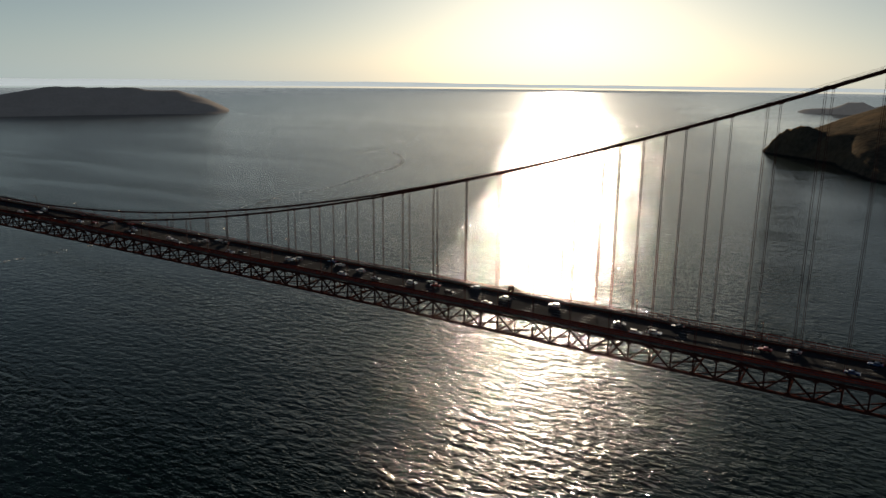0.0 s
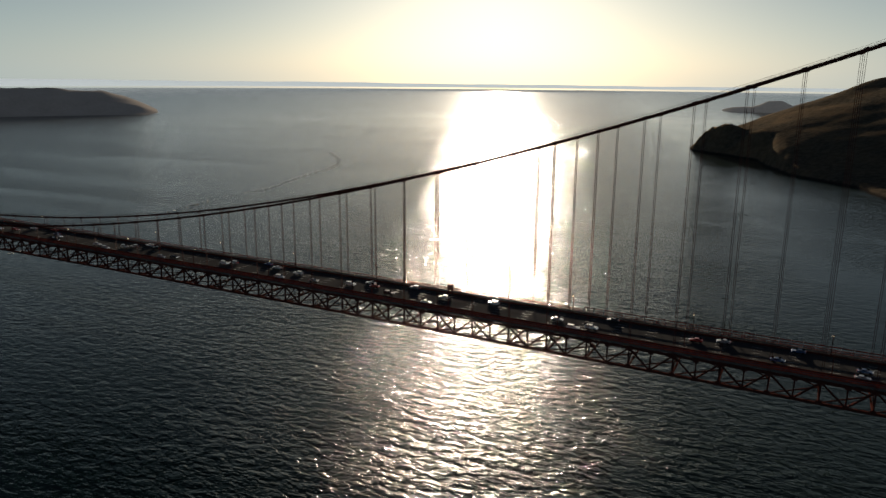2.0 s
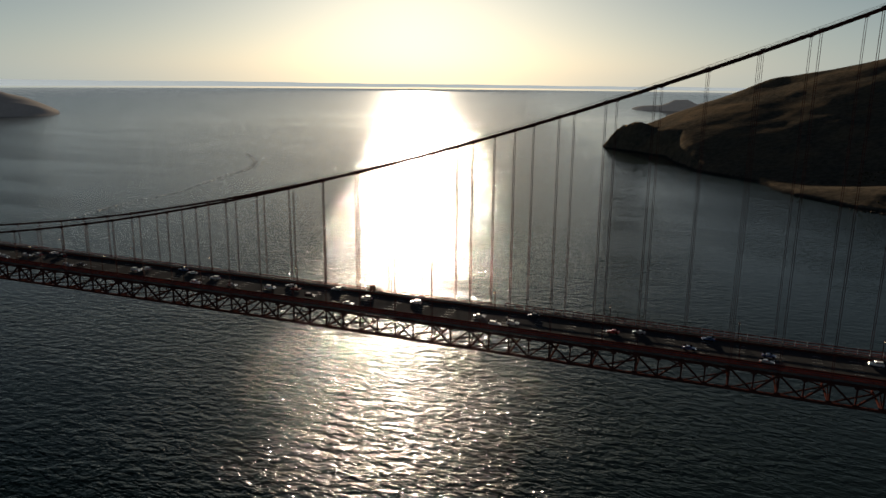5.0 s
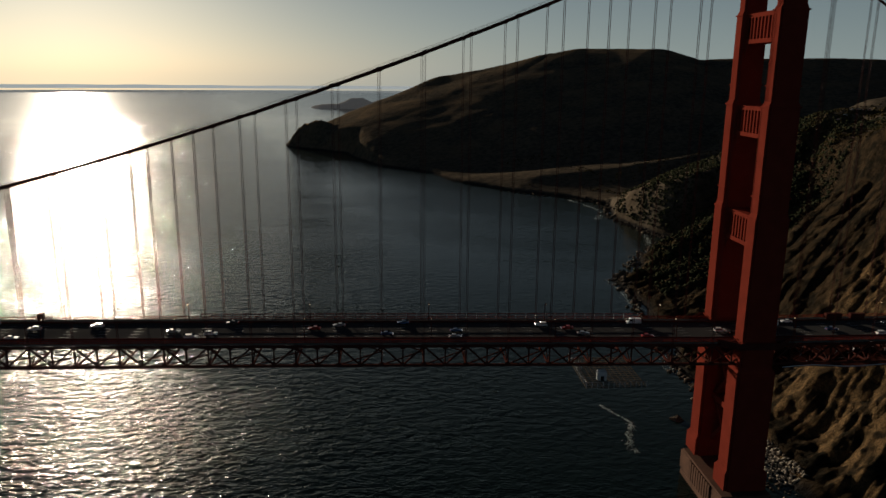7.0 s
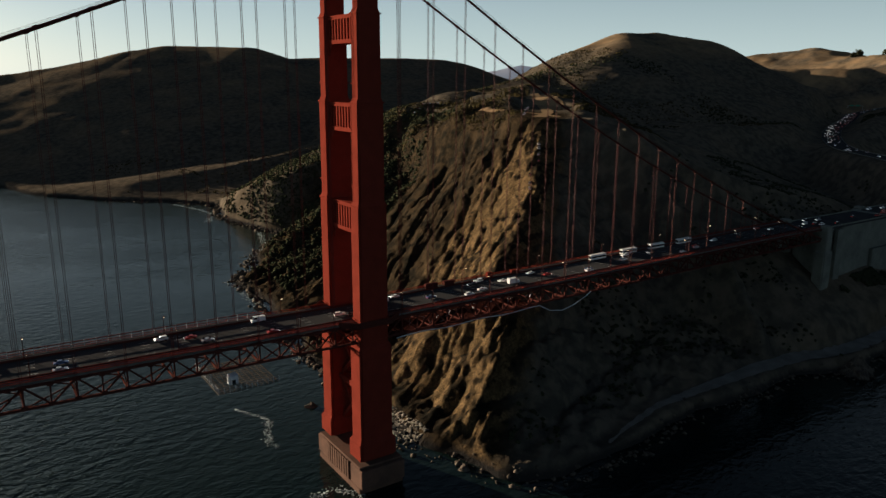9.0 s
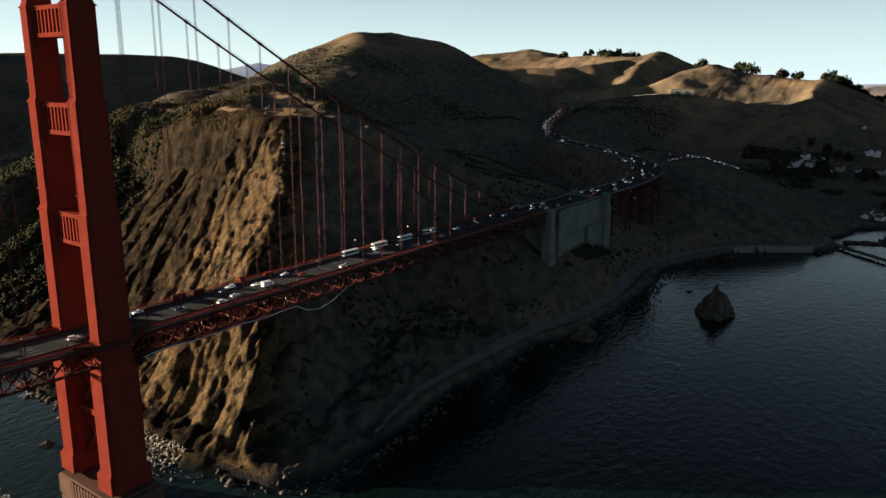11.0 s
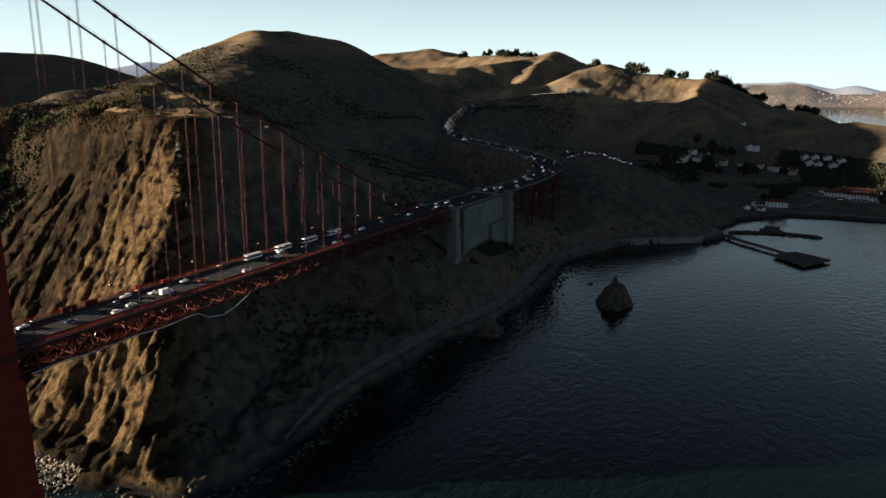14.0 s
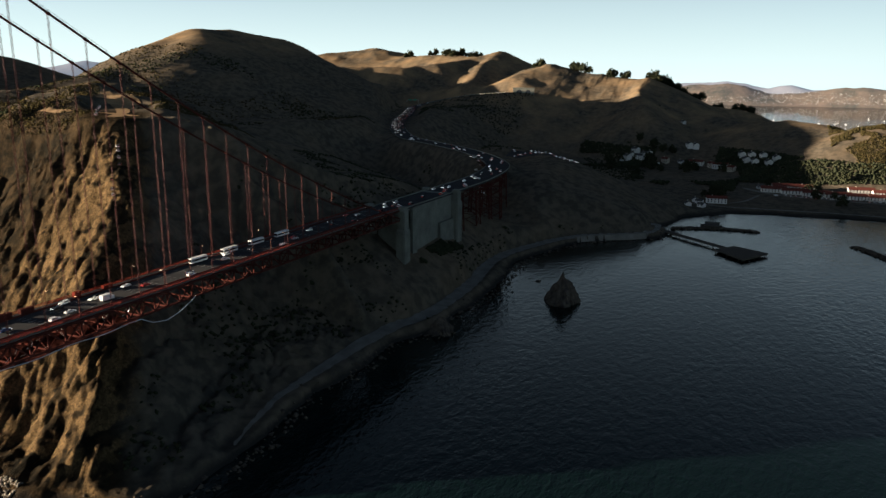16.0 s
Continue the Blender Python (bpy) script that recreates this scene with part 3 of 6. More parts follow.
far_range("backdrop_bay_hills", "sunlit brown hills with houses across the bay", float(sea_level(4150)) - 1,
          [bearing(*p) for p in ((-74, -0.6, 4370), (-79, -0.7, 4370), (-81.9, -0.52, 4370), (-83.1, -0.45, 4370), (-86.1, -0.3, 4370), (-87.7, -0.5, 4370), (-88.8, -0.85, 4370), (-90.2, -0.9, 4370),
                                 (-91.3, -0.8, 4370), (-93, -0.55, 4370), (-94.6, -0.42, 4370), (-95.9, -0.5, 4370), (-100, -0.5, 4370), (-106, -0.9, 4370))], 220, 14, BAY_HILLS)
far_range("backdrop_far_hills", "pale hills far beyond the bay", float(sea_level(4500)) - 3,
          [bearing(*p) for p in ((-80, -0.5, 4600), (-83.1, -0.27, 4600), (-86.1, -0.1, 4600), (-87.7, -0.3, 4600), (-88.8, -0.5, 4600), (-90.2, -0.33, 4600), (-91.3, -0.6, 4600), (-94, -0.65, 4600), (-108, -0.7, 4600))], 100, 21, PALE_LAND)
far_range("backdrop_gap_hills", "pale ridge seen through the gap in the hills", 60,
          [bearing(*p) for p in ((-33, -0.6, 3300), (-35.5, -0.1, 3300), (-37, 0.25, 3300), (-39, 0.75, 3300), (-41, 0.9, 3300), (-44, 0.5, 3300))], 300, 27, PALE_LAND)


# ---- the bridge ----
CABLE_Y = 13.7
PANEL = 15.24


def low_chord(x):
    return 62.5 + 5.0 * (1 - ((x + 640) / 640) ** 2) if x < 0 else 62.5 + 0.004 * x


def road_z(x):
    return low_chord(x) + 8.3


def cable_z(x):
    if x < 0:
        return 77.3 + 147.0 * ((x + 640) / 640) ** 2
    return 224.3 - 0.625 * x + 0.000441 * x * x


def notched(w, d, n):
    """Outline of a shaft with stepped corners."""
    a, b = w / 2, d / 2
    return [(-a + n, -b), (a - n, -b), (a - n, -b + n * 0.5), (a, -b + n * 0.5), (a, b - n * 0.5), (a - n, b - n * 0.5), (a - n, b), (-a + n, b),
            (-a + n, b - n * 0.5), (-a, b - n * 0.5), (-a, -b + n * 0.5), (-a + n, -b + n * 0.5)]


def shaft(bm, stages, y, notch=0.9):
    """A stepped shaft: (z0, z1, width, depth) from the base up, with sloping shoulders."""
    rings = []
    for i, (z0, z1, w, d) in enumerate(stages):
        top = z1 - (1.6 if i + 1 < len(stages) else 0)
        for z in (z0, top):
            rings.append([bm.verts.new((px, py + y, z)) for px, py in notched(w, d, notch * w / 12)])
    for a, b in zip(rings, rings[1:]):
        for k in range(12):
            bm.faces.new((a[k], a[(k + 1) % 12], b[(k + 1) % 12], b[k]))
    bm.faces.new(rings[0][::-1])
    bm.faces.new(rings[-1])


LEG = [(12.6, 21, 16.6, 10.6), (21, 62, 14.6, 8.6), (62, 119.5, 12.4, 6.9), (119.5, 158.5, 11.2, 6.0), (158.5, 190.5, 9.8, 5.2), (190.5, 221, 8.5, 4.5),
       (221, 225, 7.0, 3.9)]
STRUTS = [(106.0, 117.6, 8.0, 6.9), (145.4, 156.4, 7.4, 6.0), (178.4, 188.9, 6.8, 5.2), (209.0, 218.5, 6.0, 4.5)]


def make_tower():
    tower = tagged(new("bridge_tower"), "tall orange steel suspension tower with stepped legs", "bridge tower", "towers of the bridge")
    for side in (-1, 1):
        bm = bmesh.new()
        shaft(bm, LEG, side * CABLE_Y)
        leg = part("tower_leg", bm, ORANGE, tower)
        # raised bands at the shoulders and plates along the corners
        for z, w, d in ((117.4, 12.4, 6.9), (156.4, 11.2, 6.0), (188.4, 9.8, 5.2), (71.8, 12.4, 6.9), (125, 11.2, 6.0), (163.5, 9.8, 5.2)):
            bm = bmesh.new()
            box(bm, -w / 2 - 0.25, w / 2 + 0.25, side * CABLE_Y - d / 2 - 0.25, side * CABLE_Y + d / 2 + 0.25, z, z + 0.5)
            part("band", bm, ORANGE, leg)
        bm = bmesh.new()
        box(bm, -3.0, 3.0, side * CABLE_Y - 1.5, side * CABLE_Y + 1.5, 225, 227.2, 0.4)
        part("cable_saddle", bm, ORANGE, leg)
    for z0, z1, w, d in STRUTS:
        y1 = CABLE_Y - d / 2
        bm = bmesh.new()
        box(bm, -w / 2 + 0.8, w / 2 - 0.8, -y1, y1, z0 + 0.8, z1 - 0.8)
        strut = part("portal_strut", bm, ORANGE, tower)
        for za, zb in ((z0, z0 + 1.5), (z1 - 1.5, z1)):
            bm = bmesh.new()
            box(bm, -w / 2, w / 2, -y1 + 0.01, y1 - 0.01, za, zb)
            part("cornice", bm, ORANGE, strut)
        n = 9
        bm = bmesh.new()
        box(bm, -0.55, 0.55, -0.45, 0.45, z0 + 1.5, z1 - 1.5)
        rib = part("rib", bm, ORANGE, strut)
        rib.matrix_basis = pose(-w / 2 + 0.7, -y1 + 1.1, 0)
        for k in range(1, n):
            share("rib", rib.data, pose(-w / 2 + 0.7, -y1 + 1.1 + k * (2 * y1 - 2.2) / (n - 1), 0), strut)
        for k in range(n):
            share("rib", rib.data, pose(w / 2 - 0.7, -y1 + 1.1 + k * (2 * y1 - 2.2) / (n - 1), 0), strut)
        for s in (-1, 1):       # stepped brackets under the strut
            bm = bmesh.new()
            for k, (out, drop) in enumerate(((2.6, 1.2), (1.6, 2.6), (0.8, 4.4))):
                ya, yb = sorted((s * y1, s * (y1 - out)))
                box(bm, -w / 2 + 0.3 + 0.05 * k, w / 2 - 0.3 - 0.05 * k, ya, yb, z0 - drop, z0 - drop + (1.2, 1.4, 1.8)[k])
            part("bracket", bm, ORANGE, strut)
    for z0, z1 in ((20, 40), (40, 60)):
        y1 = CABLE_Y - 4.2
        bm = bmesh.new()
        box(bm, -3.2, 3.2, -y1, y1, z1 - 1.2, z1 + 1.2)
        part("cross_strut", bm, ORANGE, tower)
        for s in (-1, 1):
            bm = bmesh.new()
            beam(bm, (0, -s * y1, z0), (0, s * y1, z1), 4.6 + s * 0.1, 1.7)
            part("diagonal_brace", bm, ORANGE, tower)
    return tower


def make_pier():
    pier = tagged(new("tower_pier"), "massive weathered concrete pier with fluted faces standing in the sea", "bridge pier", "piers of the bridge")
    bm = bmesh.new()
    box(bm, -9.7, 9.7, -20.6, 16.4, -6, 10.6, 0.5)
    part("pier_body", bm, PIER, pier)
    bm = bmesh.new()
    box(bm, -9.9, 9.9, -20.8, 17.2, 10.6, 11.6, 0.25)
    part("pier_cap", bm, PIER, pier)
    bm = bmesh.new()
    box(bm, -10.3, 10.3, -21.2, 17.5, -6, 2.4, 0.4)
    part("pier_footing", bm, PIER, pier)
    bm = bmesh.new()
    box(bm, -0.5, 0.5, -0.7, 0.7, 2.4, 10.6)
    rib = part("pier_rib", bm, PIER, pier)
    rib.matrix_basis = pose(-9.9, -10.5, 0)
    for k in range(1, 9):
        share("pier_rib", rib.data, pose(-9.9, -10.5 + k * 2.2, 0), pier)
    for k in range(9):
        share("pier_rib", rib.data, pose(9.9, -10.5 + k * 2.2, 0), pier)
    for s in (-1, 1):
        bm = bmesh.new()
        box(bm, -10.1, 10.1, s * 15.6 - 1.6 - 5.6, s * 15.6 - 1.6 + 4.6, 2.4, 10.6, 0.3)
        part("pier_buttress", bm, PIER, pier)
    return pier


TOWER = make_tower()
TOWER.location.x = 0.6
PIER = make_pier()
PIER.location.x = 0.6
copy_thing(TOWER, pose(-1280, 0, 0))
copy_thing(PIER, pose(-1280, 0, 0))


def make_cable(side):
    cable = tagged(new("main_cable"), "thick dark-orange main suspension cable with clamped bands", "bridge cable", "main cables of the bridge")
    xs = [x for x in range(-1280, 0, 20)] + [0] + [x for x in range(15, 336, 16)]
    bm = bmesh.new()
    tube(bm, [(x, side * CABLE_Y, cable_z(x)) for x in xs], 0.47, 10)
    part("cable", bm, ORANGE_DARK, cable, smooth=True)
    for off in (-0.45, 0.45):
        bm = bmesh.new()
        tube(bm, [(x, side * CABLE_Y + off, cable_z(x) + 1.25) for x in xs], 0.035, 4)
        part("hand_rope", bm, ORANGE_DARK, cable)
    bm = bmesh.new()
    tube(bm, [(-0.7, 0, 0), (0.7, 0, 0)], 0.66, 10)
    band = None
    for x in SUSPENDERS:
        slope = math.degrees(math.atan2(cable_z(x + 1) - cable_z(x - 1), 2))
        m = pose(x, side * CABLE_Y, cable_z(x), 0, -slope, 0)
        if band is None:
            band = part("cable_band", bm, ORANGE_DARK, cable)
            band.matrix_basis = m
        else:
            share("cable_band", band.data, m, cable)
    return cable


SUSPENDERS = [-PANEL * k for k in range(1, 84)] + [PANEL * k for k in range(1, 22) if cable_z(PANEL * k) > road_z(PANEL * k) + 2]
for side in (-1, 1):
    make_cable(side)


def make_suspenders():
    bm = bmesh.new()
    for dx in (-0.28, 0.28):
        for dy in (-0.2, 0.2):
            tube(bm, [(dx, dy, 0), (dx, dy, 1)], 0.058, 6)
    rope = bpy.data.meshes.new("suspender")
    bm.to_mesh(rope)
    bm.free()
    rope.materials.append(ROPE)
    for side in (-1, 1):
        for x in SUSPENDERS:
            foot = road_z(x) - 0.4
            ob = share("suspender", rope, pose(x, side * CABLE_Y, foot) @ Matrix.Diagonal((1, 1, cable_z(x) - 0.3 - foot, 1)))
            tagged(ob, "set of thin vertical steel suspender ropes hanging from the main cable", "suspender rope", "suspender ropes of the bridge")


make_suspenders()


def ribbon(bm, xs, y0, y1, below, above, zf=road_z):
    """A slab that follows the deck from y0 to y1."""
    rows = [[bm.verts.new((x, y, zf(x) + dz)) for y, dz in ((y0, below), (y1, below), (y1, above), (y0, above))] for x in xs]
    for a, b in zip(rows, rows[1:]):
        for k in range(4):
            bm.faces.new((a[k], a[(k + 1) % 4], b[(k + 1) % 4], b[k]))
    bm.faces.new(rows[0][::-1])
    bm.faces.new(rows[-1])


DECK_X = [-1280 + 20 * k for k in range(64)] + [0] + [20 * k for k in range(1, 17)] + [332]


def make_deck():
    deck = tagged(new("bridge_deck"), "long bridge deck with dark asphalt lanes, sidewalks and orange railings", "bridge deck")
    bm = bmesh.new()
    ribbon(bm, DECK_X, -9.4, 9.4, -0.6, 0.0)
    part("roadway", bm, ASPHALT, deck)
    for s in (-1, 1):
        bm = bmesh.new()
        a, b = sorted((s * 9.4, s * 13.1))
        ribbon(bm, DECK_X, a, b, -0.6, 0.25)
        part("sidewalk", bm, CONCRETE_DARK, deck)
        bm = bmesh.new()
        a, b = sorted((s * 9.2, s * 9.5))
        ribbon(bm, DECK_X, a, b, 0.0, 0.75)
        part("kerb_rail", bm, ORANGE_DARK, deck)
        for z0, z1, w in ((1.2, 1.38, 0.12), (0.35, 0.5, 0.1)):
            bm = bmesh.new()
            ribbon(bm, DECK_X, s * 13.2 - w, s * 13.2 + w, z0, z1)
            part("hand_rail", bm, ORANGE, deck)
        # pickets and posts of the railing
        vs, fs = [], []
        x = -1276.0
        while x < 331:
            w = 0.11 if int((x + 1276) / 0.508) % 15 == 0 else 0.045
            if x > -760 or int(x) % 2:
                z = road_z(x)
                i = len(vs)
                for dx in (-w, w):
                    for dy in (-w, w):
                        vs += [(x + dx, s * 13.2 + dy, z + 0.25), (x + dx, s * 13.2 + dy, z + 1.22)]
                fs += [(i, i + 1, i + 5, i + 4), (i + 2, i + 6, i + 7, i + 3), (i, i + 2, i + 3, i + 1), (i + 4, i + 5, i + 7, i + 6)]
            x += 0.508
        me = bpy.data.meshes.new("railing_mesh")
        me.from_pydata(vs, [], fs)
        me.materials.append(ORANGE)
        ob = new("railing_mesh", me)
        ob.parent = deck
        ob["kind"] = "stuff"
    for s in (-1, 1):       # the walk bends round each tower leg
        for x in (0.6, -1279.4):
            bm = bmesh.new()
            z = road_z(x)
            loop = [(-14, 12.8), (-9.5, 16.2), (-7.5, 18.3), (7.5, 18.3), (9.5, 16.2), (14, 12.8)]
            lo = [bm.verts.new((x + a, s * b, z - 1.2)) for a, b in loop]
            hi = [bm.verts.new((x + a, s * b, z + 1.35)) for a, b in loop]
            li = [bm.verts.new((x + a * 0.97, s * (b - 0.3), z + 1.35)) for a, b in loop]
            fl = [bm.verts.new((x + a * 0.97, s * (b - 0.3), z + 0.2)) for a, b in loop]
            for k in range(5):
                bm.faces.new((lo[k], lo[k + 1], hi[k + 1], hi[k]))
                bm.faces.new((hi[k], hi[k + 1], li[k + 1], li[k]))
                bm.faces.new((li[k], li[k + 1], fl[k + 1], fl[k]))
            bm.faces.new(lo)
            bm.faces.new(fl)
            bmesh.ops.recalc_face_normals(bm, faces=bm.faces)
            part("walkway_bay", bm, ORANGE_DARK, deck)
    # broken lane lines
    for y in (-6.1, -3.05, 0.0, 3.05, 6.1):
        bm = bmesh.new()
        x = -900.0
        while x < 325:
            box(bm, x, x + 3.6, y - 0.09, y + 0.09, road_z(x + 1.8) + 0.004, road_z(x + 1.8) + 0.02)
            x += 12.0
        part("lane_line", bm, WHITE_PAINT, deck)["kind"] = "stuff"
    return deck


CONCRETE_DARK = material("dark_sidewalk_concrete", (0.12, 0.11, 0.10), 0.85, alt=(0.08, 0.075, 0.07), scale=0.3)
WHITE_PAINT = material("road_paint", (0.32, 0.32, 0.30), 0.7, alt=(0.2, 0.2, 0.19), scale=1.0)
make_deck()


def make_truss(side):
    truss = tagged(new("stiffening_truss"), "deep orange steel stiffening truss under the deck edge", "bridge truss", "stiffening trusses of the bridge")
    y = side * CABLE_Y
    for name, a, b in (("top_chord", 6.9, 7.7), ("bottom_chord", -0.4, 0.45)):
        bm = bmesh.new()
        ribbon(bm, DECK_X, y - 0.45, y + 0.45, a, b, low_chord)
        part(name, bm, ORANGE_DARK, truss)
    w = PANEL / 2
    meshes = []
    for flip in (False, True):
        bm = bmesh.new()
        beam(bm, (0, 0, 0.3), (0, 0, 7.0), 0.5, 0.6)
        a, b = ((0, 0, 0.2), (w, 0, 7.2)) if flip else ((0, 0, 7.2), (w, 0, 0.2))
        beam(bm, a, b, 0.62, 0.55)
        for x, z in ((0, 0.5), (0, 6.8)):
            box(bm, x - 0.9, x + 0.9, -0.36, 0.36, z - 0.5, z + 0.5)
        me = bpy.data.meshes.new("truss_panel")
        bm.to_mesh(me)
        bm.free()
        me.materials.append(ORANGE_DARK)
        meshes.append(me)
    for k in range(-100, 43):
        x = k * w
        slope = math.degrees(math.atan2(low_chord(x + w) - low_chord(x), w))
        share("truss_panel", meshes[k % 2], pose(x, y, low_chord(x), 0, -slope, 0), truss)


for side in (-1, 1):
    make_truss(side)


def make_far_framing():
    """The part of the steelwork beyond the water's middle, in one piece."""
    vs, fs = [], []
    def bar(a, b, w):
        d = (Vector(b) - Vector(a)).normalized()
        u = d.cross(Vector((0.3, 0.9, 0.2))).normalized() * w / 2
        v = d.cross(u)
        i = len(vs)
        for p in (a, b):
            vs.extend([tuple(Vector(p) + u + v), tuple(Vector(p) + u - v), tuple(Vector(p) - u - v), tuple(Vector(p) - u + v)])
        fs.extend([(i + k, i + (k + 1) % 4, i + 4 + (k + 1) % 4, i + 4 + k) for k in range(4)])
    for k in range(-168, -100):
        x, z = k * PANEL / 2, low_chord(k * PANEL / 2)
        for y in (-CABLE_Y, CABLE_Y):
            bar((x, y, z), (x, y, z + 7.2), 0.5)
            bar((x, y, z + (0.2 if k % 2 else 7.2)), (x + PANEL / 2, y, z + (7.2 if k % 2 else 0.2)), 0.6)
        bar((x, -CABLE_Y, z + 7), (x, CABLE_Y, z + 7), 0.6)
    me = bpy.data.meshes.new("far_truss_framing")
    me.from_pydata(vs, [], fs)
    me.materials.append(ORANGE_DARK)
    ob = tagged(new("far_truss_framing", me), "distant orange truss members of the main span", "bridge truss", kind="stuff")


make_far_framing()


def make_floor_beams():
    """Cross frames, bracing and stringers between the two trusses."""
    frame_ob = tagged(new("floor_framing"), "dark orange steel cross beams and bracing under the deck", "bridge framing")
    kinds = [("floor_beam", [((0, -CABLE_Y + 0.5, 7.0), (0, CABLE_Y - 0.5, 7.0), 0.5, 0.9)]),
             ("bottom_strut", [((0, -CABLE_Y + 0.5, 0.0), (0, CABLE_Y - 0.5, 0.0), 0.5, 0.7)]),
             ("sway_brace", [((0, -CABLE_Y + 0.5, 0.2), (0, -4, 6.8), 0.35, 0.35)]),
             ("sway_brace", [((0, CABLE_Y - 0.5, 0.2), (0, 4, 6.8), 0.35, 0.35)]),
             ("lateral_brace", [((0, -CABLE_Y + 0.5, 0), (PANEL, 0, 0), 0.4, 0.4)]),
             ("lateral_brace", [((0, CABLE_Y - 0.5, 0), (PANEL, 0, 0), 0.4, 0.4)])]
    for name, bars in kinds:
        bm = bmesh.new()
        for a, b, w, h in bars:
            beam(bm, a, b, w, h)
        me = bpy.data.meshes.new(name)
        bm.to_mesh(me)
        bm.free()
        me.materials.append(ORANGE_DARK)
        for k in range(-50, 22):
            share(name, me, pose(k * PANEL, 0, low_chord(k * PANEL)), frame_ob)
    for y in (-8.4, -5.0, -1.7, 1.7, 5.0, 8.4):
        bm = bmesh.new()
        ribbon(bm, DECK_X, y - 0.15, y + 0.15, 7.05, 7.68, low_chord)
        part("stringer", bm, ORANGE_DARK, frame_ob)


make_floor_beams()


def along(line, half, z0, z1, bm, shift=0.0, z_of=None):
    """A slab along a plan line."""
    rows = []
    for i, p in enumerate(line):
        d = line[min(i + 1, len(line) - 1)] - line[max(i - 1, 0)]
        d = d / np.hypot(d[0], d[1])
        nx, ny = -d[1], d[0]
        rows.append([bm.verts.new((p[0] + nx * (shift + s), p[1] + ny * (shift + s), p[2] + dz)) for s, dz in ((-half, z0), (half, z0), (half, z1), (-half, z1))])
    for a, b in zip(rows, rows[1:]):
        for k in range(4):
            bm.faces.new((a[k], a[(k + 1) % 4], b[(k + 1) % 4], b[k]))
    bm.faces.new(rows[0][::-1])
    bm.faces.new(rows[-1])


def make_highway():
    road = tagged(new("road"), "dark asphalt highway curving away from the bridge into the hills", "highway", kind="structure")
    bm = bmesh.new()
    along(HIGHWAY_LINE, 13.0, -0.9, 0.3, bm)
    part("carriageway", bm, ASPHALT, road)
    for s in (-12.8, 12.8):
        bm = bmesh.new()
        along(HIGHWAY_LINE, 0.18, 0.3, 1.15, bm, s)
        part("parapet", bm, CONCRETE, road)


make_highway()




# ---- anchorage, pylons and viaduct at the north end ----
def make_pylon(foot, low, width, label):
    """A pair of concrete shafts with a stepped foot, beside the road."""
    pylon = tagged(new("concrete_pylon"), label, "pylon", "pylons of the bridge")
    for s in (-1, 1):
        bm = bmesh.new()
        base = [(foot - 12, foot + 2, width + 2.5, 8.4), (foot + 2, low, width, 7.4)] if s < 0 else [(50, low, width, 7.4)]
        shaft(bm, base + [ (low, 71.5, width * 0.72, 6.2), (71.5, 73.4, width * 0.6, 5.2)], s * 14.2, 1.2)
        shaft_ob = part("pylon_shaft", bm, CONCRETE, pylon)
        bm = bmesh.new()
        box(bm, -width * 0.42, width * 0.42, s * 14.2 - 3.3, s * 14.2 + 3.3, 70.6, 71.3)
        part("cornice", bm, CONCRETE, shaft_ob)
    bm = bmesh.new()
    box(bm, -width * 0.25, width * 0.25, -11, 11, 60, 69)
    part("cross_wall", bm, CONCRETE, pylon)
    return pylon


make_pylon(28, 57, 10.5, "pale weathered concrete pylon at the end of the steel side span").location.x = 337
make_pylon(22, 64, 11.0, "pale weathered concrete pylon where the viaduct begins").location.x = 434


def make_housing():
    """The tall concrete wall of the anchorage between the pylons."""
    hall = tagged(new("anchorage_housing"), "tall blank pale concrete anchorage wall with a stepped plinth", "anchorage")
    bm = bmesh.new()
    ribbon(bm, [358, 380, 400, 428], -12.4, 12.4, -62, -1.2, lambda x: 70 + (x - 343) * 0.03)
    part("wall", bm, CONCRETE, hall)
    bm = bmesh.new()
    box(bm, 341, 358, -9.2, 9.2, 8, 69.2)
    part("link_wall", bm, CONCRETE, hall)
    bm = bmesh.new()
    box(bm, 352, 359.5, -14.6, -12.4, 8, 69.0)
    part("buttress", bm, CONCRETE, hall)
    bm = bmesh.new()
    box(bm, 402, 428.4, -14.8, -12.4, 6, 49, 0.3)
    plinth = part("plinth", bm, CONCRETE, hall)
    bm = bmesh.new()
    box(bm, 401.5, 428.6, -15.1, -12.4, 49, 50)
    part("coping", bm, CONCRETE, plinth)


make_housing()


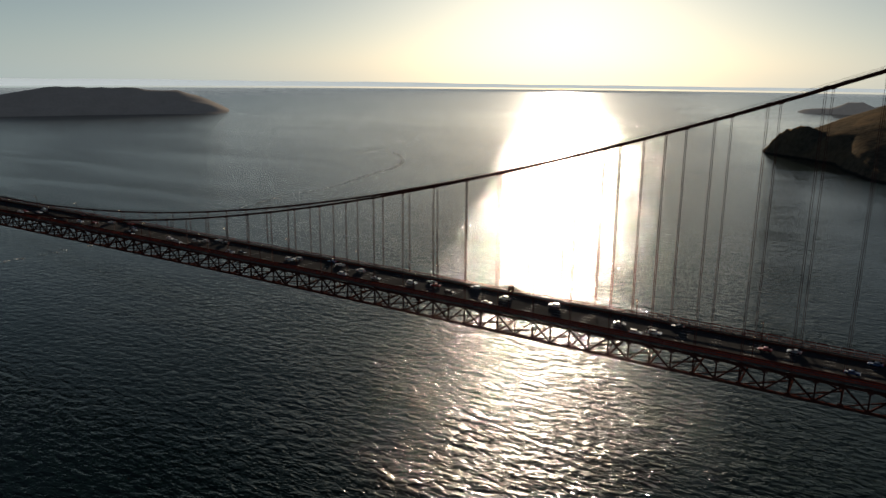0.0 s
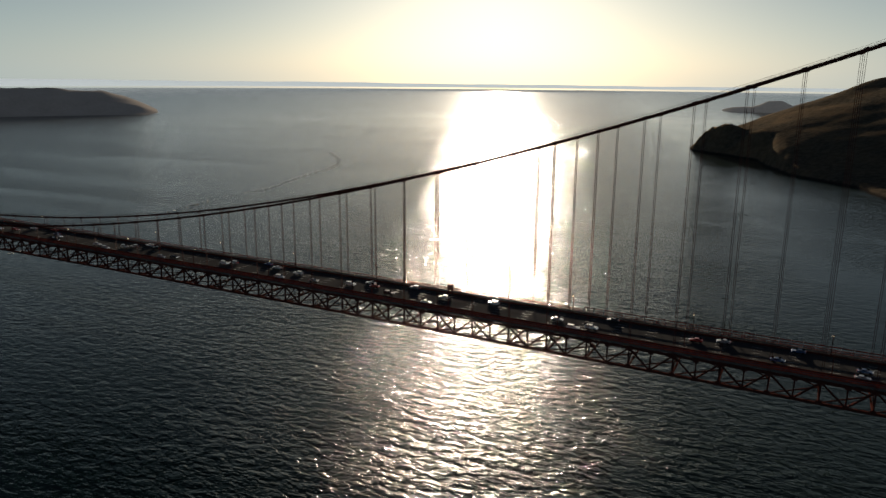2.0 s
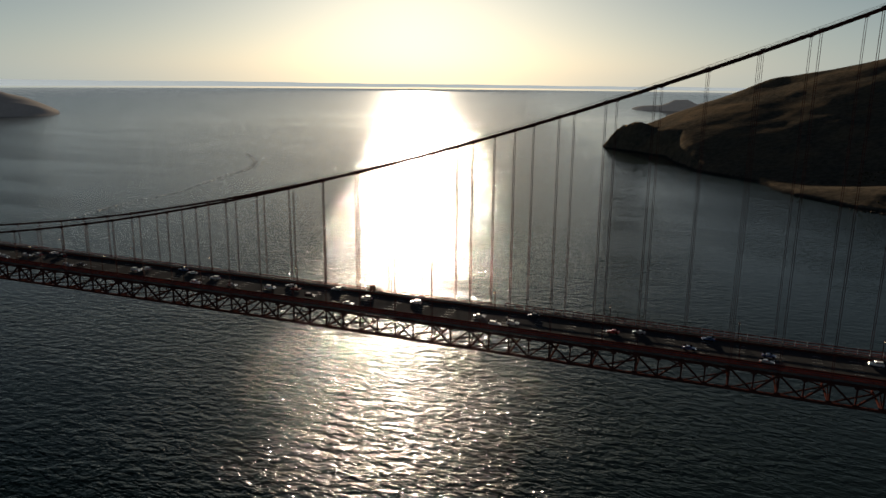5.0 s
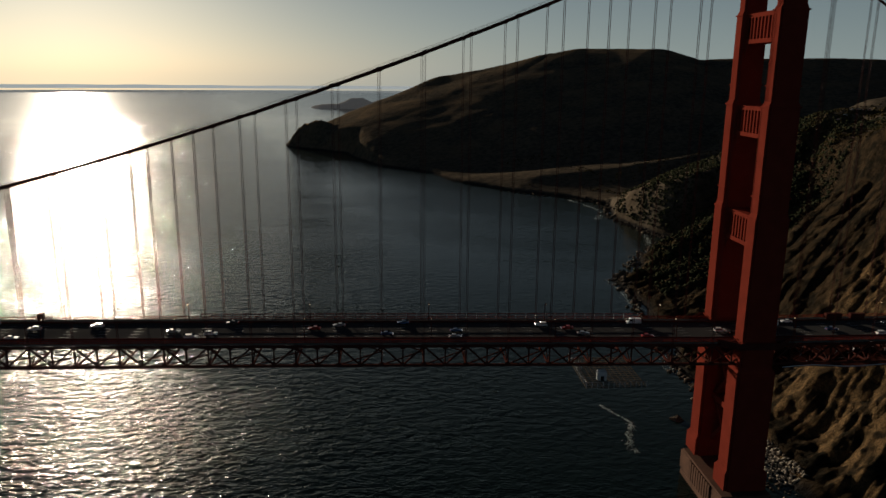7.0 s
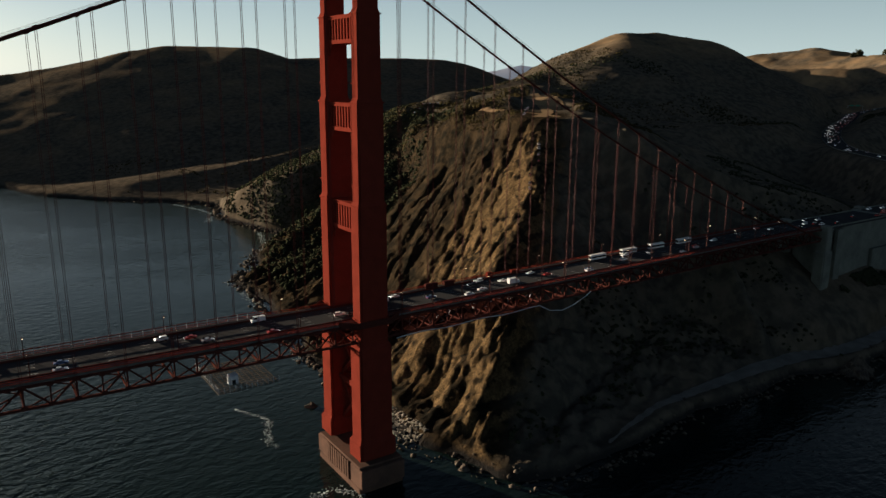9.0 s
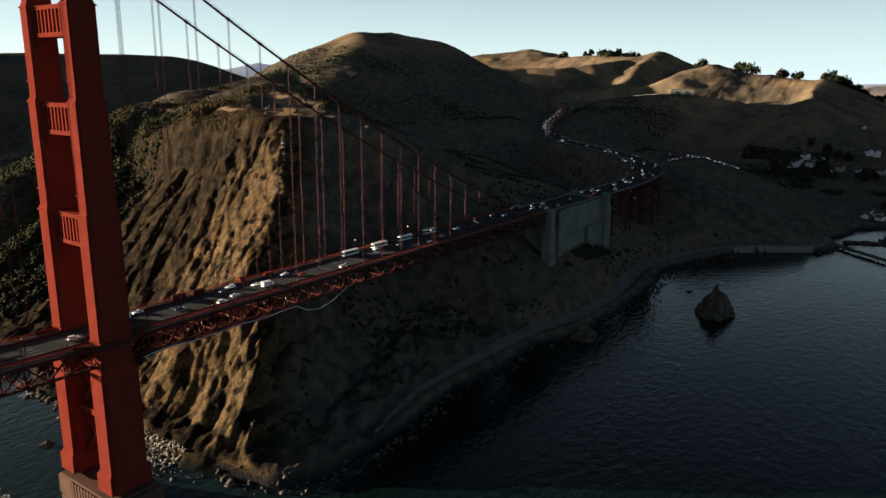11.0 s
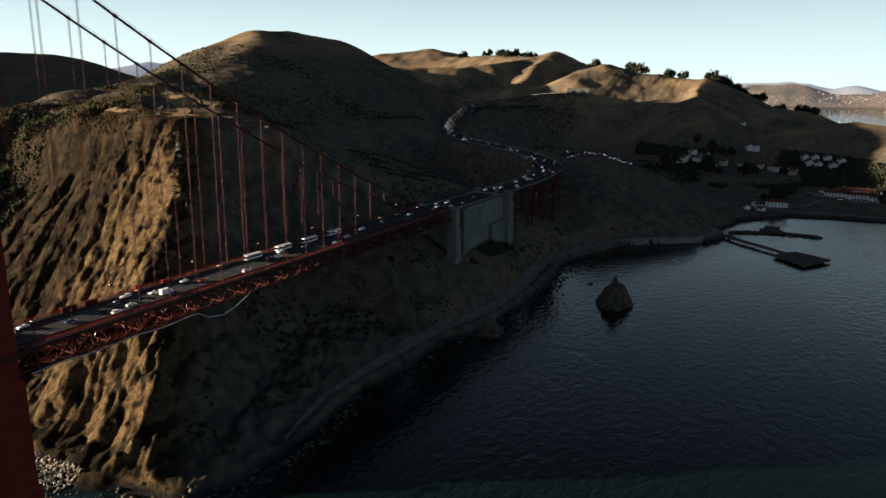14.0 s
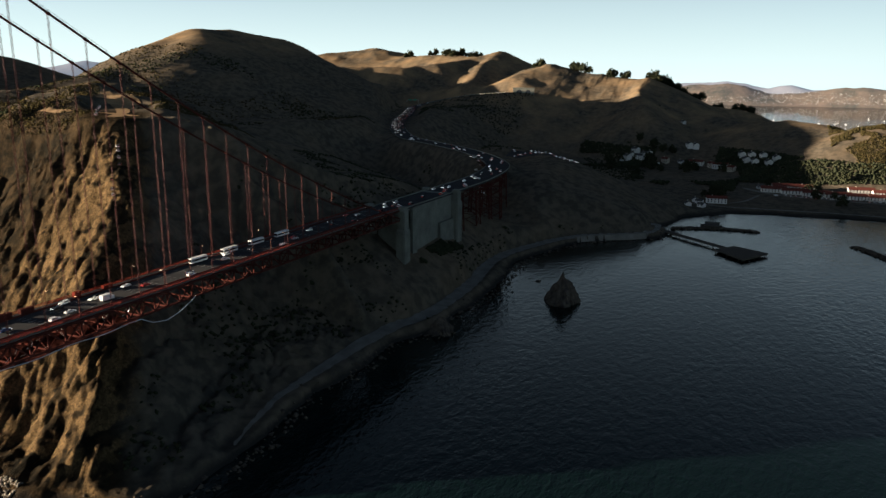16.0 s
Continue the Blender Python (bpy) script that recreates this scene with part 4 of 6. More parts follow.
def make_viaduct():
    """Steel arch-braced approach that carries the road round to the hillside."""
    line = HIGHWAY_LINE[(HIGHWAY_LINE[:, 0] > 441) & (HIGHWAY_LINE[:, 0] < 700)]
    via = tagged(new("viaduct"), "dark red steel viaduct with trestle towers under the curving road", "viaduct")
    for off in (-9.5, 9.5):
        for name, z0, z1 in (("top_chord", -1.9, -0.95), ("bottom_chord", -7.4, -6.6)):
            bm = bmesh.new()
            along(line, 0.4, z0, z1, bm, off)
            part(name, bm, ORANGE_DARK, via)
        for i in range(len(line) - 1):
            d = line[i + 1] - line[i]
            n = np.array([-d[1], d[0], 0]) / np.hypot(d[0], d[1]) * off
            a, b = line[i] + n, line[i + 1] + n
            bm = bmesh.new()
            lo, hi = Vector((0, 0, -7)), Vector((0, 0, -1.4))
            beam(bm, Vector(a) + (lo if i % 2 else hi), Vector(b) + (hi if i % 2 else lo), 0.5)
            beam(bm, Vector(a) + lo, Vector(a) + hi, 0.45)
            part("truss_panel", bm, ORANGE_DARK, via)
    for i in range(1, len(line) - 2, 3):
        p, d = line[i], line[i + 1] - line[i]
        d = d / np.hypot(d[0], d[1])
        n = np.array([-d[1], d[0]])
        foot = float(terrain(np.array([p[0]]), np.array([p[1]]))[0])
        if p[2] - foot < 16:
            continue
        trestle = new("trestle")
        trestle.parent = via
        corners = []
        for su in (-4.5, 4.5):
            for sv in (-9.5, 9.5):
                q = Vector((p[0] + d[0] * su + n[0] * sv, p[1] + d[1] * su + n[1] * sv, p[2] - 7))
                g = Vector((p[0] + d[0] * su * 1.2 + n[0] * sv * 1.15, p[1] + d[1] * su * 1.2 + n[1] * sv * 1.15, foot - 6))
                bm = bmesh.new()
                beam(bm, g, q, 0.9)
                part("leg", bm, ORANGE_DARK, trestle)
                corners.append((g, q))
        levels = max(2, int((p[2] - foot) / 11))
        for k in range(levels):
            t0, t1 = k / levels, (k + 1) / levels
            for a, b in ((0, 1), (2, 3), (0, 2), (1, 3)):
                pa, pb = corners[a][0].lerp(corners[a][1], t0), corners[b][0].lerp(corners[b][1], t1)
                pc, pd = corners[b][0].lerp(corners[b][1], t0), corners[a][0].lerp(corners[a][1], t1)
                bm = bmesh.new()
                beam(bm, pa, pb, 0.4)
                beam(bm, pc, pd, 0.38)
                beam(bm, pd, pb, 0.42)
                part("cross_brace", bm, ORANGE_DARK, trestle)


make_viaduct()


# ---- traffic ----
WHITE_CAR = material("white_car_paint", (0.72, 0.72, 0.70), 0.3, spec=0.6)
SILVER_CAR = material("silver_car_paint", (0.42, 0.43, 0.44), 0.3, metal=0.5)
DARK_CAR = material("dark_car_paint", (0.03, 0.032, 0.036), 0.25, spec=0.6)
RED_CAR = material("red_car_paint", (0.30, 0.03, 0.025), 0.3)
BLUE_CAR = material("blue_car_paint", (0.04, 0.08, 0.18), 0.3)
GLASS = material("dark_window_glass", (0.015, 0.018, 0.02), 0.08, spec=0.8)
TYRE = material("tyre_rubber", (0.02, 0.02, 0.02), 0.9)
LAMP_LENS = material("headlight_lens", (0.7, 0.7, 0.68), 0.15, emit=(1.0, 0.95, 0.85), emit_power=0.5)
TAIL_LENS = material("tail_light_lens", (0.35, 0.02, 0.015), 0.2, emit=(1.0, 0.08, 0.04), emit_power=0.06)


def profile_body(bm, pts, half, taper=0.0):
    """A solid drawn from a side outline (x, z), across the car."""
    n = len(pts)
    low, high = min(z for _, z in pts), max(z for _, z in pts)
    rows = []
    for s in (-1, 1):
        rows.append([bm.verts.new((x, s * (half - taper * max(0.0, (z - low) / (high - low) - 0.5)), z)) for x, z in pts])
    for k in range(n):
        bm.faces.new((rows[0][k], rows[0][(k + 1) % n], rows[1][(k + 1) % n], rows[1][k]))
    bm.faces.new(rows[0][::-1])
    bm.faces.new(rows[1])
    bmesh.ops.recalc_face_normals(bm, faces=bm.faces)
    bmesh.ops.bevel(bm, geom=[e for e in bm.edges if e.calc_length() > 0.5], offset=0.06, segments=2, affect="EDGES")


SHAPES = {
    "sedan": (4.6, 0.90, [(-2.3, 0.35), (2.25, 0.35), (2.3, 0.62), (2.2, 0.80), (1.05, 0.98), (-1.75, 0.99), (-2.28, 0.92)],
              [(0.95, 0.96), (0.25, 1.42), (-0.95, 1.44), (-1.75, 0.98)], 1.35),
    "suv": (4.7, 0.95, [(-2.35, 0.42), (2.3, 0.42), (2.35, 0.85), (2.2, 1.02), (1.0, 1.12), (-2.3, 1.14)],
            [(0.95, 1.1), (0.4, 1.72), (-1.9, 1.74), (-2.28, 1.12)], 1.4),
    "van": (5.6, 1.0, [(-2.8, 0.45), (2.75, 0.45), (2.8, 1.0), (2.35, 1.25), (-2.8, 1.25)],
            [(2.3, 1.22), (1.7, 2.3), (-2.75, 2.35), (-2.78, 1.22)], 1.75)}


def make_car(kind, paint, label):
    length, half, lower, upper, axle = SHAPES[kind]
    car = tagged(new("car" if kind != "van" else "van"), label, "car" if kind != "van" else "van", "traffic on the road")
    bm = bmesh.new()
    profile_body(bm, lower, half)
    part("body", bm, paint, car)
    bm = bmesh.new()
    profile_body(bm, upper, half - 0.08, 0.16)
    cabin = part("cabin", bm, paint, car)
    top = max(z for _, z in upper)
    for s in (-1, 1):
        bm = bmesh.new()
        z0 = upper[0][1] + 0.10
        x1 = upper[1][0] + 0.15 if kind != "van" else 1.9
        x0 = upper[2][0] - 0.1 if kind != "van" else 0.7
        box(bm, x0, x1, s * (half - 0.10) - 0.03, s * (half - 0.10) + 0.03, z0, top - 0.16)
        part("side_window", bm, GLASS, cabin)
    for (xa, za), (xb, zb), name in ((upper[0], upper[1], "windscreen"), (upper[3], upper[2], "rear_window")):
        bm = bmesh.new()
        out = 0.035 if name == "windscreen" else -0.035
        a, b = Vector((xa + out, 0, za + 0.08)), Vector((xb + out, 0, zb - 0.06))
        d = b - a
        q = d.to_track_quat("Z", "Y").to_matrix().to_4x4()
        bmesh.ops.create_cube(bm, size=1.0, matrix=Matrix.Translation((a + b) / 2) @ q @ Matrix.Diagonal((0.05, 2 * half - 0.45, d.length, 1)))
        part(name, bm, GLASS, cabin)
    wheel_mesh = None
    for sx in (-axle, axle):
        for sy in (-1, 1):
            if wheel_mesh is None:
                bm = bmesh.new()
                bmesh.ops.create_cone(bm, cap_ends=True, segments=12, radius1=0.34, radius2=0.34, depth=0.22, matrix=pose(0, 0, 0, 90, 0, 0))
                w = part("wheel", bm, TYRE, car)
                wheel_mesh = w.data
                w.matrix_basis = pose(sx, sy * (half - 0.08), 0.34)
            else:
                share("wheel", wheel_mesh, pose(sx, sy * (half - 0.08), 0.34), car)
    for sy in (-1, 1):
        bm = bmesh.new()
        box(bm, length / 2 - 0.06, length / 2 + 0.03, sy * (half - 0.3) - 0.2, sy * (half - 0.3) + 0.2, 0.62, 0.78)
        part("headlight", bm, LAMP_LENS, car)
        bm = bmesh.new()
        box(bm, -length / 2 - 0.03, -length / 2 + 0.06, sy * (half - 0.25) - 0.16, sy * (half - 0.25) + 0.16, 0.72, 0.9)
        part("tail_light", bm, TAIL_LENS, car)
    return car


def make_bus(label, paint, length=11.5):
    bus = tagged(new("bus"), label, "bus", "traffic on the road")
    bm = bmesh.new()
    box(bm, -length / 2, length / 2, -1.25, 1.25, 0.45, 3.15, 0.18)
    part("body", bm, paint, bus)
    for s in (-1, 1):
        bm = bmesh.new()
        box(bm, -length / 2 + 0.5, length / 2 - 0.5, s * 1.26 - 0.02, s * 1.26 + 0.02, 1.5, 2.4)
        part("window_band", bm, GLASS, bus)
    bm = bmesh.new()
    box(bm, length / 2 - 0.03, length / 2 + 0.03, -1.05, 1.05, 1.2, 2.6)
    part("windscreen", bm, GLASS, bus)
    bm = bmesh.new()
    bmesh.ops.create_cone(bm, cap_ends=True, segments=12, radius1=0.5, radius2=0.5, depth=0.3, matrix=pose(0, 0, 0, 90, 0, 0))
    w = part("wheel", bm, TYRE, bus)
    w.matrix_basis = pose(length / 2 - 2.6, -1.1, 0.5)
    for x, s in ((length / 2 - 2.6, 1), (-length / 2 + 3, -1), (-length / 2 + 3, 1)):
        share("wheel", w.data, pose(x, s * 1.1, 0.5), bus)
    return bus


FLEET = [make_car("sedan", WHITE_CAR, "white sedan driving on dark asphalt"), make_car("suv", WHITE_CAR, "white sport utility car on dark asphalt"),
         make_car("sedan", SILVER_CAR, "silver sedan driving on dark asphalt"), make_car("suv", SILVER_CAR, "silver sport utility car on dark asphalt"),
         make_car("sedan", DARK_CAR, "black sedan driving on dark asphalt"), make_car("suv", DARK_CAR, "dark sport utility car on dark asphalt"),
         make_car("sedan", RED_CAR, "red sedan driving on dark asphalt"), make_car("sedan", BLUE_CAR, "dark blue sedan driving on dark asphalt"),
         make_car("van", WHITE_CAR, "white delivery van on dark asphalt")]
BUS = make_bus("long white tour bus in the slow lane", WHITE_CAR)
PLACED = set()


def make_truck():
    truck = tagged(new("truck"), "white box truck in the middle lane of the bridge", "truck", "traffic on the road")
    bm = bmesh.new()
    box(bm, -3.9, 1.9, -1.22, 1.22, 0.95, 3.7, 0.06)
    part("cargo_box", bm, WHITE_CAR, truck)
    bm = bmesh.new()
    box(bm, 2.05, 3.9, -1.05, 1.05, 0.6, 2.5, 0.25)
    cab = part("cab", bm, WHITE_CAR, truck)
    bm = bmesh.new()
    box(bm, 3.86, 3.94, -0.9, 0.9, 1.5, 2.25)
    part("windscreen", bm, GLASS, cab)
    bm = bmesh.new()
    box(bm, -3.9, 3.6, -0.5, 0.5, 0.55, 0.95)
    part("chassis", bm, TYRE, truck)
    bm = bmesh.new()
    bmesh.ops.create_cone(bm, cap_ends=True, segments=12, radius1=0.45, radius2=0.45, depth=0.3, matrix=pose(0, 0, 0, 90, 0, 0))
    w = part("wheel", bm, TYRE, truck)
    w.matrix_basis = pose(2.7, -1.0, 0.45)
    for x, y in ((2.7, 1.0), (-2.4, -1.0), (-2.4, 1.0)):
        share("wheel", w.data, pose(x, y, 0.45), truck)
    truck.matrix_basis = pose(82, -4.6, road_z(82) + 0.01)
    truck.scale = (0.8, 0.9, 0.85)


make_truck()


def put(proto, m):
    """The first use moves the vehicle itself, later ones copy it."""
    if proto.name in PLACED:
        return copy_thing(proto, m)
    PLACED.add(proto.name)
    proto.matrix_basis = m
    return proto


rng = random.Random(7)
LANES = [(-7.7, 1), (-4.6, 1), (-1.55, 1), (1.55, -1), (4.6, -1), (7.7, -1)]      # y, heading north or south
BUS_SPOTS = [(150, 7.7), (174, 7.7), (197, 7.7), (221, 7.7)]
for x, y in BUS_SPOTS:
    put(BUS, pose(x, y, road_z(x), 0, 0, 0 if y < 0 else 180))
for y, way in LANES:
    x = -620.0 + rng.uniform(0, 30)
    while x < 325:
        if all(abs(x - bx) > 11 or abs(y - by) > 1 for bx, by in BUS_SPOTS + [(82, -4.6)]):
            put(FLEET[rng.choice((0, 0, 1, 1, 2, 2, 3, 4, 5, 6, 7, 8))], pose(x, y + rng.uniform(-0.25, 0.25), road_z(x) + 0.01, 0, 0, 0 if way > 0 else 180))
        x += rng.uniform(34, 105)


def road_spot(line, dist, off):
    """Place and heading at a distance along a plan line."""
    d = np.hypot(np.diff(line[:, 0]), np.diff(line[:, 1]))
    c = np.concatenate([[0], np.cumsum(d)])
    i = int(min(np.searchsorted(c, dist, "right") - 1, len(d) - 1))
    t = (dist - c[i]) / d[i]
    p = line[i] + (line[i + 1] - line[i]) * t
    e = (line[i + 1] - line[i]) / d[i]
    slope = math.degrees(math.atan2(line[i + 1][2] - line[i][2], d[i]))
    return p[0] - e[1] * off, p[1] + e[0] * off, p[2], math.degrees(math.atan2(e[1], e[0])), slope


def make_far_car(paint, label):
    """A plainer car for the far road."""
    car = tagged(new("car"), label, "car", "traffic on the road")
    _, half, lower, upper, _ = SHAPES["suv"]
    bm = bmesh.new()
    profile_body(bm, lower, half)
    part("body", bm, paint, car)
    bm = bmesh.new()
    profile_body(bm, upper, half - 0.08, 0.16)
    part("cabin", bm, GLASS, car)
    bm = bmesh.new()
    box(bm, -1.8, 0.35, -0.8, 0.8, 1.70, 1.79)
    part("roof", bm, paint, car)
    bm = bmesh.new()
    box(bm, 2.3, 2.4, -0.85, 0.85, 0.66, 0.84)
    part("headlight", bm, LAMP_LENS, car)
    bm = bmesh.new()
    box(bm, -2.42, -2.34, -0.85, 0.85, 0.8, 0.95)
    part("tail_light", bm, TAIL_LENS, car)
    return car


FAR_FLEET = [make_far_car(WHITE_CAR, "white car on the winding highway"), make_far_car(SILVER_CAR, "silver car on the winding highway"),
             make_far_car(DARK_CAR, "dark car on the winding highway"), make_far_car(RED_CAR, "red car on the winding highway")]
LENGTH = float(np.hypot(np.diff(HIGHWAY_LINE[:, 0]), np.diff(HIGHWAY_LINE[:, 1])).sum())
for off, way in ((-8.5, 1), (-5.2, 1), (-2, 1), (2, -1), (5.2, -1), (8.5, -1)):
    d = rng.uniform(5, 40)
    while d < LENGTH - 20:
        x, y, z, h, slope = road_spot(HIGHWAY_LINE, d, off)
        put(FAR_FLEET[rng.choice((0, 0, 0, 1, 1, 2, 2, 2, 3))], pose(x, y, z + 0.31, 0, -slope * way, h + (0 if way > 0 else 180)))
        d += rng.uniform(42, 120) if d < 700 else rng.uniform(26, 70)


# ---- lamps and works along the bridge ----
STEEL = material("galvanised_steel", (0.35, 0.35, 0.34), 0.5, metal=0.6)
LAMP_GLOW = material("sodium_lamp_lens", (0.8, 0.6, 0.35), 0.3, emit=(1.0, 0.72, 0.4), emit_power=1.2)
TARP = material("pale_tarpaulin", (0.58, 0.59, 0.6), 0.7, alt=(0.42, 0.44, 0.46), scale=0.5)
TIMBER = material("weathered_timber", (0.11, 0.09, 0.07), 0.9, alt=(0.07, 0.06, 0.05), scale=0.6, fine=5.0)


def make_lamp():
    lamp = tagged(new("street_lamp"), "slim orange lamp post with a small lantern on a short arm", "street lamp", "lamp posts along the bridge")
    bm = bmesh.new()
    tube(bm, [(0, 0, 0.2), (0, 0, 3), (0, 0, 7.4)], 0.14, 8)
    tube(bm, [(0, 0, 7.2), (0, 0.5, 7.75), (0, 1.2, 7.9)], 0.08, 6)
    part("post", bm, ORANGE_DARK, lamp)
    bm = bmesh.new()
    tube(bm, [(0, 0, 0.2), (0, 0, 1.0)], 0.26, 8)
    part("base", bm, ORANGE_DARK, lamp)
    bm = bmesh.new()
    box(bm, -0.25, 0.25, 0.9, 1.7, 7.65, 8.05, 0.08)
    lantern = part("lantern", bm, ORANGE_DARK, lamp)
    bm = bmesh.new()
    box(bm, -0.2, 0.2, 0.98, 1.62, 7.56, 7.66)
    part("lens", bm, LAMP_GLOW, lantern)
    return lamp


LAMP = make_lamp()
for k in range(-16, 7):
    for s in (-1, 1):
        x = k * 45.7 + 18
        if x < 325:
            put(LAMP, pose(x, s * 9.9, road_z(x), 0, 0, 180 if s > 0 else 0))


def make_barrier():
    fence = tagged(new("work_barrier"), "sunlit orange double rail barrier along the sea-side walkway", "barrier")
    bm = bmesh.new()
    box(bm, -1.9, 1.9, -0.06, 0.06, 2.15, 2.5)
    box(bm, -1.9, 1.9, -0.04, 0.04, 1.2, 1.35)
    bm2 = bmesh.new()
    box(bm2, -0.09, 0.09, -0.09, 0.09, 0.2, 2.65)
    panel, post = None, None
    for k in range(44):
        x = -205 + 3.96 * k
        z = road_z(x)
        if panel is None:
            panel, post = part("panel", bm, ORANGE, fence), part("post", bm2, STEEL, fence)
            panel.matrix_basis = post.matrix_basis = pose(x, 13.0, z)
            post.matrix_basis = pose(x - 1.98, 13.0, z)
        else:
            share("panel", panel.data, pose(x, 13.0, z), fence)
            share("post", post.data, pose(x - 1.98, 13.0, z), fence)


make_barrier()


def make_traveller():
    """The hanging work platform with its white tank."""
    rig = tagged(new("work_platform"), "hanging steel maintenance platform with scaffold poles under the deck", "work platform")
    for k in range(12):
        bm = bmesh.new()
        box(bm, -64 + 2 * k - 0.12, -64 + 2 * k + 0.12, -22, 6, 57.6, 57.9)
        part("floor_joist", bm, TIMBER, rig)
    for k in range(15):
        bm = bmesh.new()
        box(bm, -64, -42, -22 + 2 * k - 0.3, -22 + 2 * k + 0.3, 57.9, 57.97)
        part("floor_board", bm, TIMBER, rig)
    bm = bmesh.new()
    tube(bm, [(0, 0, 0), (0, 0, 1)], 0.09, 5)
    pole = None
    spots = [(-64 + 22 * i / 11, -22) for i in range(12)] + [(-64, -22 + 28 * i / 13) for i in range(1, 14)]
    for x, y in spots:
        top = 60.0 if y < -14.5 else low_chord(x)
        m = pose(x, y, 57.5) @ Matrix.Diagonal((1, 1, top - 57.5, 1))
        if pole is None:
            pole = part("pole", bm, TARP, rig)
            pole.matrix_basis = m
        else:
            share("pole", pole.data, m, rig)
    for z in (58.9, 59.9):
        for a, b in (((-64, -22, z), (-42, -22, z)), ((-64, -22, z), (-64, 6, z))):
            bm = bmesh.new()
            tube(bm, [a, b], 0.06, 5)
            part("guard_rail", bm, STEEL, rig)
    tank = tagged(new("water_tank"), "white box tank standing on the hanging work platform", "tank")
    bm = bmesh.new()
    box(bm, -58.5, -55, -16.5, -13.9, 57.9, 61.6, 0.3)
    part("shell", bm, TARP, tank)
    bm = bmesh.new()
    box(bm, -57.4, -56.1, -16.56, -16.4, 58.0, 59.8)
    part("hatch", bm, GLASS, tank)


make_traveller()


def make_scaffold():
    """Poles and a slung pale net under the side span."""
    sc = tagged(new("scaffold"), "steel scaffold with a slung pale net under the side span", "scaffold")
    bm = bmesh.new()
    pts = [(x, -14.6, 61.6 - 0.4 * math.sin(x * 0.2)) for x in range(12, 92, 6)] + [(96, -15.2, 58.6), (104, -15.5, 57.4), (112, -15, 58.8), (120, -14.5, 61.5), (124, -14.2, 63.4)]
    tube(bm, pts, 0.2, 6)
    part("net_edge", bm, TARP, sc)
    bm = bmesh.new()
    rows = [[bm.verts.new((x, y, z - 0.5 - 0.6 * math.sin((y + 14.6) / 28 * math.pi))) for y in (-14.4, -7, 0, 7, 13)] for x, _, z in pts[:14]]
    for a, b in zip(rows, rows[1:]):
        for k in range(4):
            bm.faces.new((a[k], b[k], b[k + 1], a[k + 1]))
    bmesh.ops.solidify(bm, geom=bm.faces[:], thickness=0.08)
    part("net", bm, ORANGE_DARK, sc)
    r = random.Random(3)
    for k in range(120):
        x, y = r.uniform(14, 100), r.uniform(-13.5, 8)
        z = low_chord(x) + r.uniform(0.2, 5.5)
        a, b = r.uniform(-3, 3), r.uniform(-1.2, 2.6)
        bm = bmesh.new()
        beam(bm, (x, y, z), (x + a, y + r.uniform(-2, 2), z + b), 0.16)
        part("pole", bm, STEEL if k % 3 else ORANGE, sc)


make_scaffold()


def make_work_box(x, y, size, mat, label):
    ob = tagged(new("site_container"), label, "container", "site boxes on the walkway")
    lx, ly, lz = size
    z = road_z(x) + 0.25
    bm = bmesh.new()
    box(bm, x - lx / 2, x + lx / 2, y - ly / 2, y + ly / 2, z, z + lz, 0.08)
    part("shell", bm, mat, ob)
    for s in (-1, 1):
        bm = bmesh.new()
        box(bm, x + s * lx * 0.22 - lx * 0.16, x + s * lx * 0.22 + lx * 0.16, y - ly / 2 - 0.05, y - ly / 2, z + 0.2, z + lz - 0.25)
        part("door", bm, mat, ob)


make_work_box(80, 11.6, (3.2, 1.8, 2.4), ORANGE, "orange steel site container on the walkway")
make_work_box(46, 11.6, (6.5, 1.8, 2.2), ORANGE_DARK, "long dark-orange site container on the walkway")
make_work_box(56, 11.6, (6.0, 1.8, 2.0), ORANGE_DARK, "dark-orange site container beside the railing")
make_work_box(96, 11.6, (5.0, 1.8, 1.4), ORANGE, "low orange equipment box on the walkway")
make_work_box(-266, 12.0, (2.2, 1.6, 2.9), ORANGE_DARK, "dark maintenance cabin at the outer railing")


# ---- plants, rocks, shore and buildings ----
FOLIAGE = material("dark_evergreen_foliage", (0.022, 0.027, 0.016), 0.9, alt=(0.042, 0.044, 0.024), scale=0.08, fine=0.7, spec=0.2)
FOLIAGE_DRY = material("dry_scrub_foliage", (0.026, 0.024, 0.010), 0.95, alt=(0.062, 0.047, 0.02), scale=0.1, fine=0.9, spec=0.15)
BARK = material("grey_bark", (0.07, 0.055, 0.045), 0.95, alt=(0.04, 0.033, 0.028), scale=1.0)
ROCK = material("dark_shore_rock", (0.13, 0.105, 0.08), 0.9, alt=(0.035, 0.03, 0.027), scale=0.25, fine=2.0, bump=0.8, bump_scale=0.9, bump_size=0.5)
GRAVEL = material("pale_gravel_track", (0.22, 0.2, 0.17), 0.95, alt=(0.13, 0.12, 0.1), scale=0.12, fine=1.6)
DIRT = material("bare_tan_dirt", (0.30, 0.2, 0.11), 0.95, alt=(0.2, 0.135, 0.075), scale=0.15, fine=1.5)
SIGN_GREEN = material("green_sign_enamel", (0.02, 0.22, 0.12), 0.5)
WHITE_WALL = material("white_painted_boards", (0.62, 0.6, 0.56), 0.7, alt=(0.5, 0.48, 0.45), scale=0.4)
CREAM_WALL = material("cream_painted_boards", (0.45, 0.40, 0.32), 0.75, alt=(0.36, 0.32, 0.26), scale=0.4)
